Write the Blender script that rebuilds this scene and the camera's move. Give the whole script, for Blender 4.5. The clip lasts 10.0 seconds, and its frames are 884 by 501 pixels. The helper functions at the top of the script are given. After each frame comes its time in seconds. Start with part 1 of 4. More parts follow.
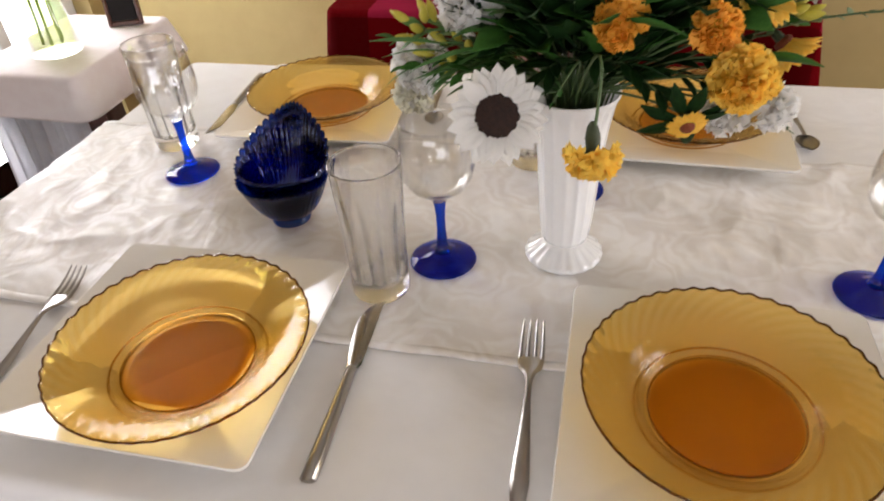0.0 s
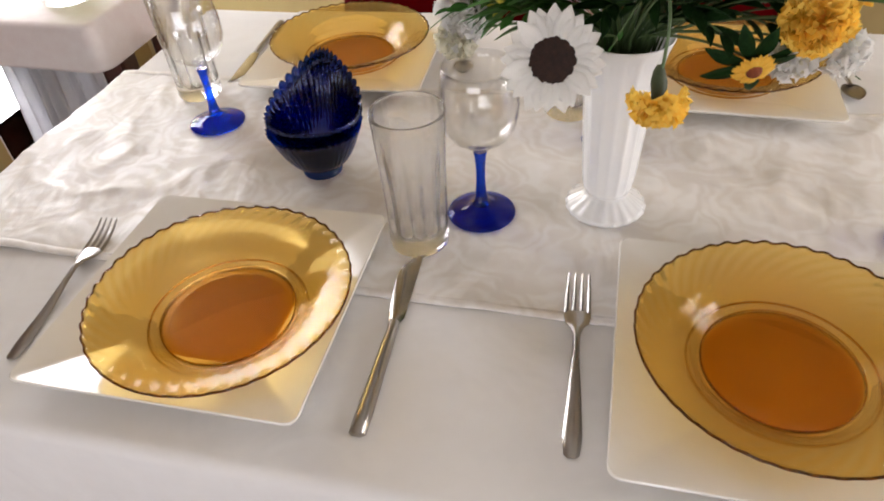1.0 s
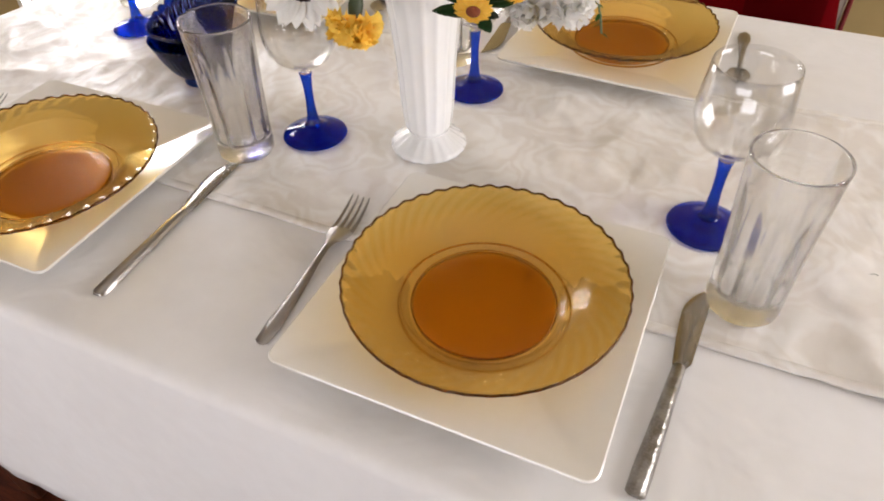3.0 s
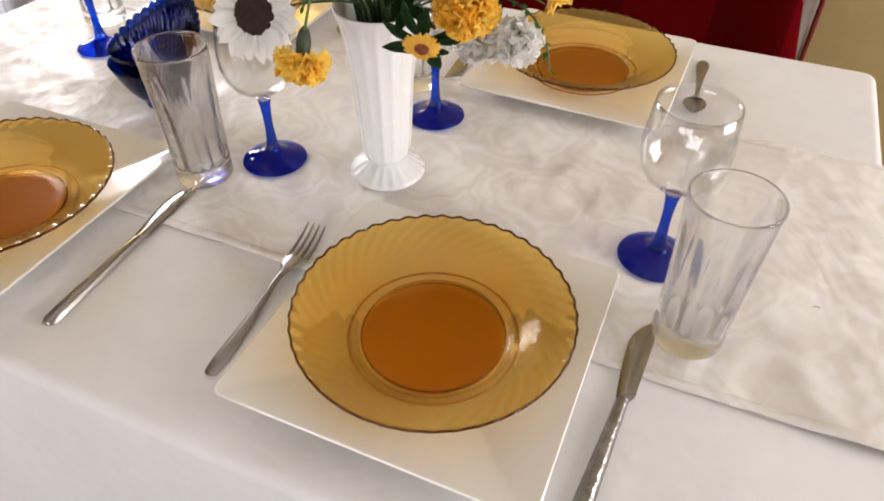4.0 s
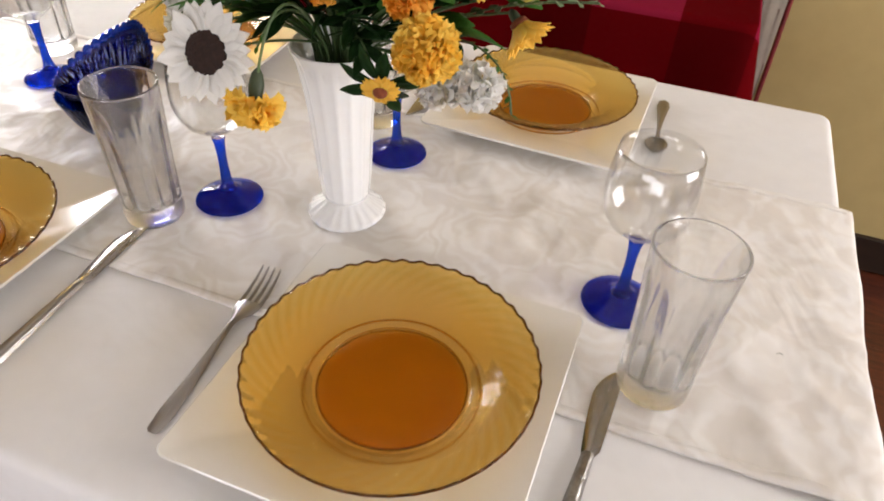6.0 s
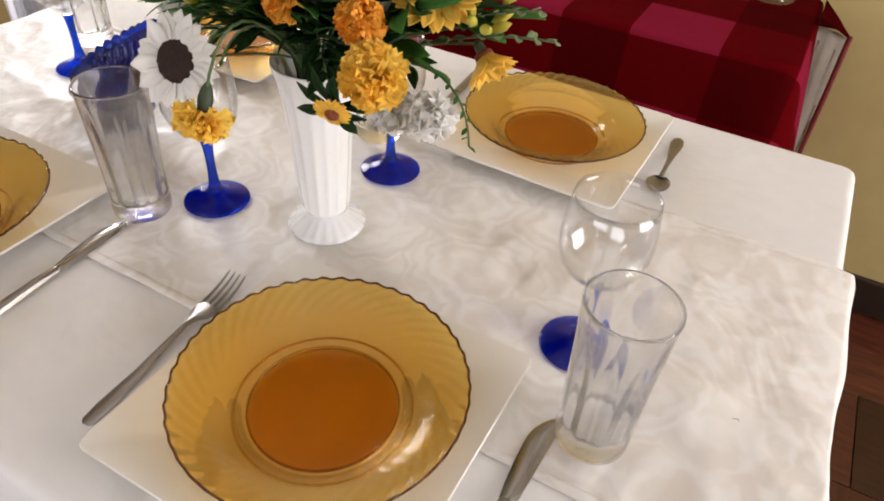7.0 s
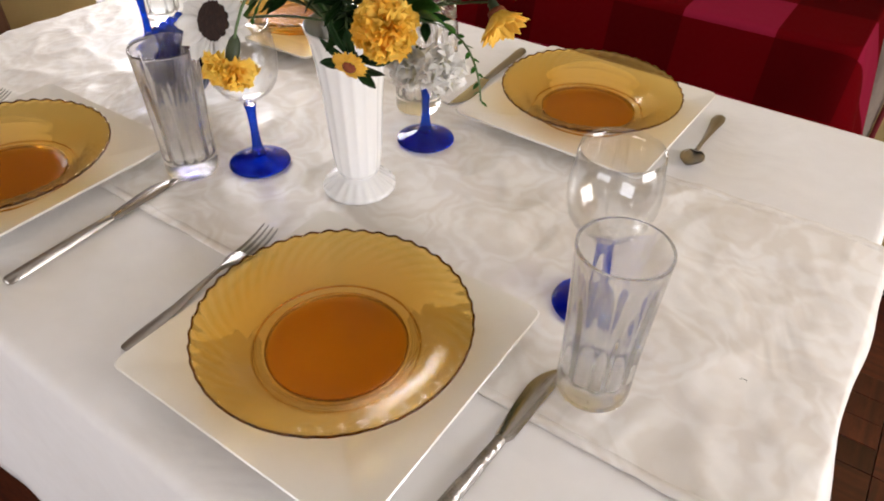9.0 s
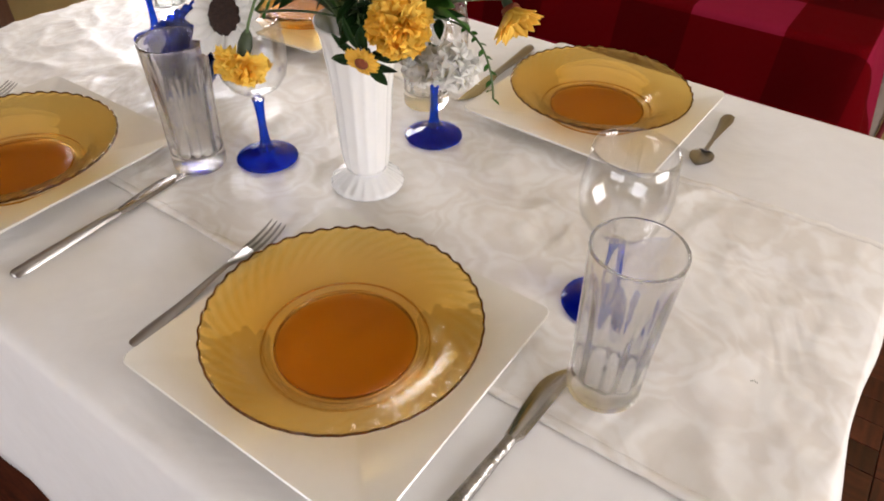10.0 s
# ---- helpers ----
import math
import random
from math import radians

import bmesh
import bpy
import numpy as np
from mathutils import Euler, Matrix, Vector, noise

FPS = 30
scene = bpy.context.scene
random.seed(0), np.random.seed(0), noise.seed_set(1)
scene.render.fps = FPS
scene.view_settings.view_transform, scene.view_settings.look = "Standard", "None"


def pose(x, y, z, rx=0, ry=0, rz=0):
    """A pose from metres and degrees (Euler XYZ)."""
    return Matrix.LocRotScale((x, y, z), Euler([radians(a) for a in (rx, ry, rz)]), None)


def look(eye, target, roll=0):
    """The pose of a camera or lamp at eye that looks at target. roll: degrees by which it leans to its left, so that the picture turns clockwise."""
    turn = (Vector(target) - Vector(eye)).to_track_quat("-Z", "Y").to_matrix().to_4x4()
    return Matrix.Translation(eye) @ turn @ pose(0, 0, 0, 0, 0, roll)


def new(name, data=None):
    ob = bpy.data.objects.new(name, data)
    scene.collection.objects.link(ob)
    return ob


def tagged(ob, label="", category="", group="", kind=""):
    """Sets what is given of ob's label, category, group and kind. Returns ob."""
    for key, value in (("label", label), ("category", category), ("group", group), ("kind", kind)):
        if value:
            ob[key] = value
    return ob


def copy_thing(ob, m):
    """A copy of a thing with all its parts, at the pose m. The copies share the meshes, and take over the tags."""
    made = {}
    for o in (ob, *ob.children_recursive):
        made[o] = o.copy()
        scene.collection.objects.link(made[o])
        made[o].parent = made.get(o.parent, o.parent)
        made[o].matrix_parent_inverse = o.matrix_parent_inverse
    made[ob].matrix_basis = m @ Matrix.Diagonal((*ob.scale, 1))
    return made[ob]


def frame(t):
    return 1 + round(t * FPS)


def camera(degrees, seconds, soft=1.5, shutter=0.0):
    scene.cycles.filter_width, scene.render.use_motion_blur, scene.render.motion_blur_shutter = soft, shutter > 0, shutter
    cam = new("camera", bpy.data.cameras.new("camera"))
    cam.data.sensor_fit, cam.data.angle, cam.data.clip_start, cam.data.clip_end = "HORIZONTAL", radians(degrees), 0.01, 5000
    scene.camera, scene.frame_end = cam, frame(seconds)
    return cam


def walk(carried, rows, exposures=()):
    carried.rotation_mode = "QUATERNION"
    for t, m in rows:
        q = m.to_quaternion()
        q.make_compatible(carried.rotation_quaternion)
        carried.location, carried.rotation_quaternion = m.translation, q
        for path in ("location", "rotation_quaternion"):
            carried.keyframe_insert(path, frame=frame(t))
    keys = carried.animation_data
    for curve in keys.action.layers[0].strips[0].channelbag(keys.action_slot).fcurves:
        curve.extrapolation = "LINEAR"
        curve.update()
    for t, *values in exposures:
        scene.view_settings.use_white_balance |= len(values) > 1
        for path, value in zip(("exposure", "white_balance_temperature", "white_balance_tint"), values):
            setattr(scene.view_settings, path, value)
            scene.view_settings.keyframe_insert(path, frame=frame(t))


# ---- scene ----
cam = camera(66.0, 10.0, soft=1.8, shutter=0.4)
PATH = [
    (0, (0.008, -0.536, 1.226), (-0.41, 0.996, 0.01), -4.0),
    (0.5, (-0.018, -0.535, 1.221), (-0.427, 0.94, -0.066), -3.8),
    (1, (-0.032, -0.534, 1.215), (-0.447, 0.914, -0.1), -4.4),
    (1.5, (-0.036, -0.526, 1.212), (-0.444, 0.882, -0.148), -4.3),
    (2, (0.011, -0.527, 1.197), (-0.376, 0.901, -0.148), -3.8),
    (2.5, (0.152, -0.513, 1.205), (-0.374, 0.855, -0.156), -3.3),
    (3, (0.267, -0.504, 1.197), (-0.351, 0.812, -0.176), -1.3),
    (4.3, (0.289, -0.479, 1.219), (-0.282, 0.878, -0.135), 0.7),
    (4.5, (0.282, -0.477, 1.219), (-0.303, 0.86, -0.149), -0.2),
    (5, (0.281, -0.474, 1.216), (-0.245, 0.881, -0.159), 0.5),
    (5.5, (0.275, -0.476, 1.214), (-0.204, 0.918, -0.137), 0.6),
    (6, (0.282, -0.457, 1.217), (-0.22, 0.979, -0.082), 3.1),
    (6.2, (0.297, -0.44, 1.228), (-0.235, 0.981, -0.076), 3.9),
    (7.3, (0.38, -0.398, 1.232), (-0.341, 0.958, -0.049), 3.8),
    (7.5, (0.39, -0.396, 1.231), (-0.363, 0.955, -0.037), 3.3),
    (8, (0.404, -0.398, 1.233), (-0.4, 0.968, 0.014), 2.5),
    (8.5, (0.421, -0.406, 1.225), (-0.423, 0.903, -0.029), 1.5),
    (9, (0.432, -0.416, 1.216), (-0.42, 0.848, -0.079), 1.1),
    (9.5, (0.428, -0.421, 1.214), (-0.447, 0.821, -0.088), 1.4),
    (10, (0.422, -0.418, 1.216), (-0.424, 0.839, -0.09), 1.7),
]
walk(cam, [(t, look(eye, target, roll)) for t, eye, target, roll in PATH], exposures=[(0.0, -0.05, 6620, 16), (1.0, -0.03, 6620, 16), (2.5, 0.10, 6620, 16), (5.5, 0.14, 6620, 16), (8.5, 0.09, 6620, 16), (10.0, 0.05, 6620, 16)])

# ---- light and air ----
scene.cycles.transparent_max_bounces = 32  # many layers of glass stand behind one another
world = bpy.data.worlds.new("sky")
scene.world = world
world.use_nodes = True
wn = world.node_tree
sky = wn.nodes.new("ShaderNodeTexSky")
sky.sky_type = "NISHITA"
sky.sun_disc = False
sky.sun_elevation, sky.sun_rotation = radians(40), radians(-70)
wn.nodes["Background"].inputs["Strength"].default_value = 0.12
wn.links.new(sky.outputs["Color"], wn.nodes["Background"].inputs["Color"])


def window_light(name, m, w, h, power, colour):
    d = bpy.data.lights.new(name, "AREA")
    d.shape, d.size, d.size_y, d.energy, d.color = "RECTANGLE", w, h, power, colour
    ob = new(name, d)
    ob.matrix_world = m
    return ob


# daylight entering through the three openings
window_light("daylight_left", look((-1.47, 0.93, 1.22), (0.2, 0.35, 0.7)), 0.55, 1.0, 15, (0.95, 0.97, 1.0))
window_light("daylight_right", look((2.15, 0.18, 1.22), (0, 0.08, 0.75)), 1.1, 1.2, 42, (0.985, 0.98, 0.968))
window_light("daylight_front", look((-0.3, -2.15, 1.06), (-0.2, 0, 0.88)), 1.4, 1.2, 24, (0.93, 0.95, 1.0))

# ---- materials ----


def material(name, colour=(0.8, 0.8, 0.8), rough=0.5, metal=0.0, **more):
    m = bpy.data.materials.new(name)
    m.use_nodes = True
    b = m.node_tree.nodes["Principled BSDF"]
    b.inputs["Base Color"].default_value = (*colour, 1)
    b.inputs["Roughness"].default_value = rough
    b.inputs["Metallic"].default_value = metal
    for key, value in more.items():
        b.inputs[key.replace("_", " ")].default_value = value
    return m


def node(m, kind, **inputs):
    n = m.node_tree.nodes.new(kind)
    for key, value in inputs.items():
        n.inputs[key].default_value = value
    return n


def link(m, a, b):
    m.node_tree.links.new(a, b)


def coords(m, scale=(1, 1, 1)):
    c, mp = node(m, "ShaderNodeTexCoord"), node(m, "ShaderNodeMapping")
    mp.inputs["Scale"].default_value = scale
    link(m, c.outputs["Object"], mp.inputs["Vector"])
    return mp.outputs["Vector"]


def noise_tex(m, vec, scale, detail=4.0, rough=0.55, distortion=0.0):
    n = node(m, "ShaderNodeTexNoise", Scale=scale, Detail=detail, Roughness=rough, Distortion=distortion)
    link(m, vec, n.inputs["Vector"])
    return n.outputs["Fac"]


def ramp(m, fac, stops):
    r = node(m, "ShaderNodeValToRGB")
    e = r.color_ramp.elements
    while len(e) < len(stops):
        e.new(0.5)
    for k, (p, c) in enumerate(stops):
        e[k].position, e[k].color = p, (*c, 1) if len(c) == 3 else c
    link(m, fac, r.inputs["Fac"])
    return r.outputs["Color"]


def bump(m, height, strength, distance, after=None):
    b = node(m, "ShaderNodeBump", Strength=strength, Distance=distance)
    link(m, height, b.inputs["Height"])
    if after is not None:
        link(m, after, b.inputs["Normal"])
    return b.outputs["Normal"]


def bsdf(m):
    return m.node_tree.nodes["Principled BSDF"]


def varied(name, dark, light, scale, rough, relief=0.0, relief_scale=200, stretch=(1, 1, 1), metal=0.0, dist=0.001, **more):
    """Colour that drifts between two tones at two scales, with fine relief."""
    m = material(name, light, rough, metal, **more)
    v = coords(m, stretch)
    big, small = noise_tex(m, v, scale), noise_tex(m, v, scale * 9, 5)
    mix = node(m, "ShaderNodeMath")
    mix.operation = "MULTIPLY_ADD"
    mix.inputs[1].default_value = 0.35
    link(m, small, mix.inputs[0])
    sc = node(m, "ShaderNodeMath")
    sc.operation = "MULTIPLY"
    sc.inputs[1].default_value = 0.65
    link(m, big, sc.inputs[0])
    link(m, sc.outputs[0], mix.inputs[2])
    link(m, ramp(m, mix.outputs[0], [(0.32, dark), (0.68, light)]), bsdf(m).inputs["Base Color"])
    if relief:
        link(m, bump(m, noise_tex(m, v, relief_scale, 3), relief, dist), bsdf(m).inputs["Normal"])
    return m


def glass(name, tint, rough=0.02, ior=1.5, bent=0.0):
    """Thin-walled glass: light passes straight and is tinted at each face, with a share that is refracted; the angle drives the gloss."""
    m = bpy.data.materials.new(name)
    m.use_nodes = True
    t = m.node_tree
    t.nodes.remove(t.nodes["Principled BSDF"])
    out = t.nodes["Material Output"]
    tr = node(m, "ShaderNodeBsdfTransparent", Color=(*tint, 1))
    gl = node(m, "ShaderNodeBsdfGlossy", Roughness=rough)
    lw = node(m, "ShaderNodeLayerWeight", Blend=0.5)
    p5 = node(m, "ShaderNodeMath")
    p5.operation = "POWER"
    p5.inputs[1].default_value = 5.0
    link(m, lw.outputs["Facing"], p5.inputs[0])
    fr = node(m, "ShaderNodeMath")
    fr.operation = "MULTIPLY_ADD"
    f0 = ((ior - 1) / (ior + 1)) ** 2
    fr.inputs[1].default_value, fr.inputs[2].default_value = 1 - f0, f0
    link(m, p5.outputs[0], fr.inputs[0])
    mx = node(m, "ShaderNodeMixShader")
    link(m, fr.outputs[0], mx.inputs[0])
    body = tr
    if bent:
        through_it = node(m, "ShaderNodeBsdfRefraction", Roughness=rough, IOR=ior, Color=(*tint, 1))
        body = node(m, "ShaderNodeMixShader", Fac=bent)
        link(m, tr.outputs[0], body.inputs[1])
        link(m, through_it.outputs[0], body.inputs[2])
    link(m, body.outputs[0], mx.inputs[1])
    link(m, gl.outputs[0], mx.inputs[2])
    link(m, mx.outputs[0], out.inputs["Surface"])
    return m


def solid_glass(name, colour, straight, rough=0.0, ior=1.5):
    """Cast glass that bends what lies behind it; a share of the light passes straight."""
    m = material(name, colour, rough, 0.0, Transmission_Weight=1.0, IOR=ior)
    tr = node(m, "ShaderNodeBsdfTransparent", Color=(0.99, 0.995, 0.995, 1))
    mx = node(m, "ShaderNodeMixShader", Fac=straight)
    link(m, bsdf(m).outputs[0], mx.inputs[1])
    link(m, tr.outputs[0], mx.inputs[2])
    link(m, mx.outputs[0], m.node_tree.nodes["Material Output"].inputs["Surface"])
    return m


# linen and satin
CLOTH = varied("white_cotton", (0.74, 0.725, 0.71), (0.80, 0.79, 0.78), 5.0, 0.85, 0.25, 260, dist=0.0006)
v = coords(CLOTH)
link(CLOTH, bump(CLOTH, noise_tex(CLOTH, v, 900, 2), 0.25, 0.0004, bump(CLOTH, noise_tex(CLOTH, v, 9, 3, 0.5, 0.6), 0.5, 0.014)), bsdf(CLOTH).inputs["Normal"])


def satin():
    """Cream damask: roses woven as shinier rings on a matt ground."""
    m = material("cream_damask", (0.8, 0.77, 0.72), 0.5)
    v = coords(m)
    warp = node(m, "ShaderNodeTexNoise", Scale=24.0, Detail=2.0)
    link(m, v, warp.inputs["Vector"])
    add = node(m, "ShaderNodeVectorMath")
    add.operation = "MULTIPLY_ADD"
    add.inputs[1].default_value = (0.055, 0.055, 0.0)
    link(m, warp.outputs["Color"], add.inputs[0])
    link(m, v, add.inputs[2])
    flat = node(m, "ShaderNodeVectorMath")
    flat.operation = "MULTIPLY"
    flat.inputs[1].default_value = (1, 1, 0)
    link(m, add.outputs[0], flat.inputs[0])
    vo = node(m, "ShaderNodeTexVoronoi", Scale=9.0, Randomness=0.75)
    link(m, flat.outputs[0], vo.inputs["Vector"])
    sn = node(m, "ShaderNodeMath")
    sn.operation = "MULTIPLY"
    sn.inputs[1].default_value = 46.0
    link(m, vo.outputs["Distance"], sn.inputs[0])
    si = node(m, "ShaderNodeMath")
    si.operation = "SINE"
    link(m, sn.outputs[0], si.inputs[0])
    leaf = noise_tex(m, flat.outputs[0], 22, 2.0, 0.45, 0.8)
    mk = node(m, "ShaderNodeMath")
    mk.operation = "MULTIPLY_ADD"
    mk.inputs[1].default_value = 0.11
    link(m, si.outputs[0], mk.inputs[0])
    link(m, leaf, mk.inputs[2])
    pat = ramp(m, mk.outputs[0], [(0.36, (0, 0, 0)), (0.66, (1, 1, 1))])
    # part of the pattern's satin sheen is painted as a paler colour
    col = node(m, "ShaderNodeMix")
    col.data_type = "RGBA"
    link(m, pat, col.inputs[0])
    col.inputs[6].default_value, col.inputs[7].default_value = (0.745, 0.705, 0.655, 1), (0.835, 0.815, 0.785, 1)
    link(m, col.outputs[2], bsdf(m).inputs["Base Color"])
    ro = node(m, "ShaderNodeMapRange")
    ro.inputs["To Min"].default_value, ro.inputs["To Max"].default_value = 0.60, 0.40
    link(m, pat, ro.inputs["Value"])
    link(m, ro.outputs[0], bsdf(m).inputs["Roughness"])
    folds = noise_tex(m, coords(m, (1.0, 0.6, 1.0)), 10, 3.0, 0.5, 0.8)
    n1 = bump(m, folds, 0.8, 0.014)
    n2 = bump(m, pat, 0.10, 0.0005, n1)
    link(m, bump(m, noise_tex(m, v, 700, 2), 0.2, 0.0004, n2), bsdf(m).inputs["Normal"])
    bsdf(m).inputs["Sheen Weight"].default_value = 0.15
    return m


RUNNER = satin()
PORCELAIN = varied("cream_porcelain", (0.80, 0.775, 0.72), (0.83, 0.81, 0.765), 14, 0.16, Coat_Weight=0.5, Coat_Roughness=0.08)
MILK = varied("milk_glass", (0.82, 0.82, 0.81), (0.86, 0.86, 0.85), 20, 0.18, Subsurface_Weight=0.3, Subsurface_Radius=(0.01, 0.01, 0.01), Coat_Weight=0.4)
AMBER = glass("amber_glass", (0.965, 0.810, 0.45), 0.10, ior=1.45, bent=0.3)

AMBER_BASE = glass("amber_glass_thick", (0.90, 0.66, 0.25), 0.26, ior=1.35, bent=0.2)


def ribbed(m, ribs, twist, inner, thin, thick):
    """Pressed ribs: pale and dark refraction lines put in the tint round the rim."""
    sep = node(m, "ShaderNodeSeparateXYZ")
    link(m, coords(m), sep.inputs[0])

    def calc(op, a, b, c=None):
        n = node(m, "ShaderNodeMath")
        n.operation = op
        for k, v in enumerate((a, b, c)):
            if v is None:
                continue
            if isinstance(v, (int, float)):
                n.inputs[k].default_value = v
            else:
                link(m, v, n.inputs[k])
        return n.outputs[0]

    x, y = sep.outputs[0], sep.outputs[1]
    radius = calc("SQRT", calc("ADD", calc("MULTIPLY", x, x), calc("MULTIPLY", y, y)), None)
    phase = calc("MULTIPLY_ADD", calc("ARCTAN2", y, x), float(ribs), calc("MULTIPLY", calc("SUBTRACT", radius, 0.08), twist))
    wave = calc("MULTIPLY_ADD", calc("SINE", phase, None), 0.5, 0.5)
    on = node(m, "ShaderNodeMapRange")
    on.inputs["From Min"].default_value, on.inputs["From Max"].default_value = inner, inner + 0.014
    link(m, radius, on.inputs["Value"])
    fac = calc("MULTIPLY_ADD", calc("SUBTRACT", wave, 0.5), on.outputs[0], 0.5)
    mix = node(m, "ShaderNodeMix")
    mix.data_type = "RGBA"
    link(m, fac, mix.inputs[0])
    # thick and thin: tints of the painted dark and pale lines
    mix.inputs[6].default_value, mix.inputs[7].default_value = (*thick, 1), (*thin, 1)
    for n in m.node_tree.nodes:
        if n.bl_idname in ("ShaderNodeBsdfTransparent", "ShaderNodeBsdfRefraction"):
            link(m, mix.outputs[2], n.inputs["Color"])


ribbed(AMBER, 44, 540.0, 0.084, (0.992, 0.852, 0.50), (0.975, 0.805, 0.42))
CLEAR = glass("clear_glass", (0.994, 0.996, 0.996), 0.01, ior=1.7)
TUMBLER = solid_glass("clear_cast_glass", (0.995, 0.998, 0.998), 0.24, 0.0, 1.4)
BOWL = glass("clear_blown_glass", (0.995, 0.997, 0.997), 0.01, ior=2.0)
AMBER_RING = glass("amber_glass_ring", (0.86, 0.66, 0.33), 0.05, bent=0.3)
AMBER_EDGE = glass("amber_glass_edge", (0.42, 0.22, 0.06), 0.03, bent=0.5)
BLUE = glass("cobalt_glass", (0.004, 0.215, 0.84), 0.03, ior=1.5, bent=0.3)
BLUE_DISH = glass("cobalt_pressed_glass", (0.004, 0.125, 0.52), 0.05, bent=0.3)
STEEL = varied("brushed_steel", (0.32, 0.30, 0.28), (0.45, 0.43, 0.41), 30, 0.28, 0.12, 500, (1, 0.1, 1), 1.0)
BLADE = varied("polished_blade_steel", (0.38, 0.36, 0.34), (0.48, 0.46, 0.45), 30, 0.18, 0.05, 500, (1, 0.1, 1), 1.0)
ORNATE = varied("tarnished_engraved_steel", (0.18, 0.165, 0.15), (0.46, 0.44, 0.41), 70, 0.28, 0.8, 130, metal=1.0, dist=0.002)

def petal(*a, through_share=0.30, **k):
    """A fabric petal: some of the light passes through it."""
    m = varied(*a, **k)
    back = node(m, "ShaderNodeBsdfTranslucent")
    link(m, bsdf(m).inputs["Base Color"].links[0].from_socket, back.inputs["Color"])
    mx = node(m, "ShaderNodeMixShader", Fac=through_share)
    link(m, bsdf(m).outputs[0], mx.inputs[1])
    link(m, back.outputs[0], mx.inputs[2])
    link(m, mx.outputs[0], m.node_tree.nodes["Material Output"].inputs["Surface"])
    return m


LEAF = varied("dark_green_fabric_leaf", (0.004, 0.015, 0.004), (0.017, 0.055, 0.013), 40, 0.55, 0.3, 150, Specular_IOR_Level=0.1)
LEAF_MID = varied("green_fabric_leaf", (0.018, 0.07, 0.012), (0.055, 0.16, 0.03), 40, 0.55, 0.3, 150, Specular_IOR_Level=0.1)
LEAF_PALE = varied("grey_green_fabric_leaf", (0.13, 0.19, 0.09), (0.24, 0.30, 0.15), 60, 0.6, 0.3, 150)
GRASS = varied("grass_green_plastic", (0.035, 0.115, 0.02), (0.085, 0.22, 0.05), 30, 0.45)
STALK = varied("pale_green_stem_plastic", (0.04, 0.08, 0.025), (0.10, 0.16, 0.06), 50, 0.5)
CALYX = varied("dark_calyx_plastic", (0.02, 0.03, 0.015), (0.05, 0.07, 0.03), 80, 0.6)
WHITE_PETAL = petal("white_fabric_petal", (0.88, 0.87, 0.83), (0.95, 0.94, 0.92), 50, 0.7, 0.2, 120, through_share=0.35)
CREAM_PETAL = petal("cream_fabric_petal", (0.80, 0.77, 0.60), (0.88, 0.86, 0.74), 50, 0.7, 0.3, 120, through_share=0.35)
YELLOW_PETAL = petal("yellow_fabric_petal", (1.0, 0.57, 0.045), (1.0, 0.78, 0.17), 60, 0.65, 0.2, 160, through_share=0.3)
ORANGE_PETAL = petal("orange_fabric_petal", (0.96, 0.40, 0.035), (1.0, 0.58, 0.09), 60, 0.65, 0.2, 160, through_share=0.3)
BUD = varied("yellow_green_bud", (0.40, 0.38, 0.04), (0.66, 0.55, 0.08), 60, 0.6)
SEED = varied("brown_flower_disc", (0.010, 0.005, 0.004), (0.04, 0.016, 0.01), 220, 0.9, 1.0, 420, dist=0.002)
ORANGE_DISC = varied("rust_flower_disc", (0.10, 0.02, 0.01), (0.28, 0.07, 0.02), 160, 0.9, 0.8, 400)

WALL = varied("ochre_plaster", (0.38, 0.282, 0.112), (0.45, 0.338, 0.142), 2.2, 0.8, 0.3, 60)
CEIL = varied("white_ceiling_paint", (0.74, 0.73, 0.70), (0.80, 0.79, 0.77), 2, 0.9, 0.2, 60)
SKIRTING = varied("dark_stained_skirting", (0.012, 0.007, 0.005), (0.03, 0.016, 0.01), 8, 0.35, 0.2, 90, (1, 6, 6))
WOOD = varied("dark_red_brown_wood", (0.035, 0.012, 0.007), (0.11, 0.035, 0.018), 9, 0.3, 0.2, 120, (7, 1, 7))
FRAME_WHITE = varied("white_window_paint", (0.72, 0.72, 0.70), (0.80, 0.80, 0.78), 6, 0.4, 0.15, 60)
BROWN_DOOR = varied("brown_door_wood", (0.07, 0.030, 0.014), (0.16, 0.075, 0.035), 6, 0.4, 0.25, 60, (6, 6, 1))
PANE = glass("window_pane_glass", (0.97, 0.98, 0.98), 0.0)


def parquet():
    m = varied("parquet_wood", (0.012, 0.003, 0.002), (0.075, 0.018, 0.008), 8, 0.28, 0.15, 90, (1, 8, 1))
    info = node(m, "ShaderNodeObjectInfo")
    src = bsdf(m).inputs["Base Color"].links[0].from_socket
    hsv = node(m, "ShaderNodeHueSaturation")
    mr = node(m, "ShaderNodeMapRange")
    mr.inputs["To Min"].default_value, mr.inputs["To Max"].default_value = 0.25, 1.9
    link(m, info.outputs["Random"], mr.inputs["Value"])
    link(m, mr.outputs[0], hsv.inputs["Value"])
    link(m, src, hsv.inputs["Color"])
    link(m, hsv.outputs[0], bsdf(m).inputs["Base Color"])
    return m


PARQUET = parquet()


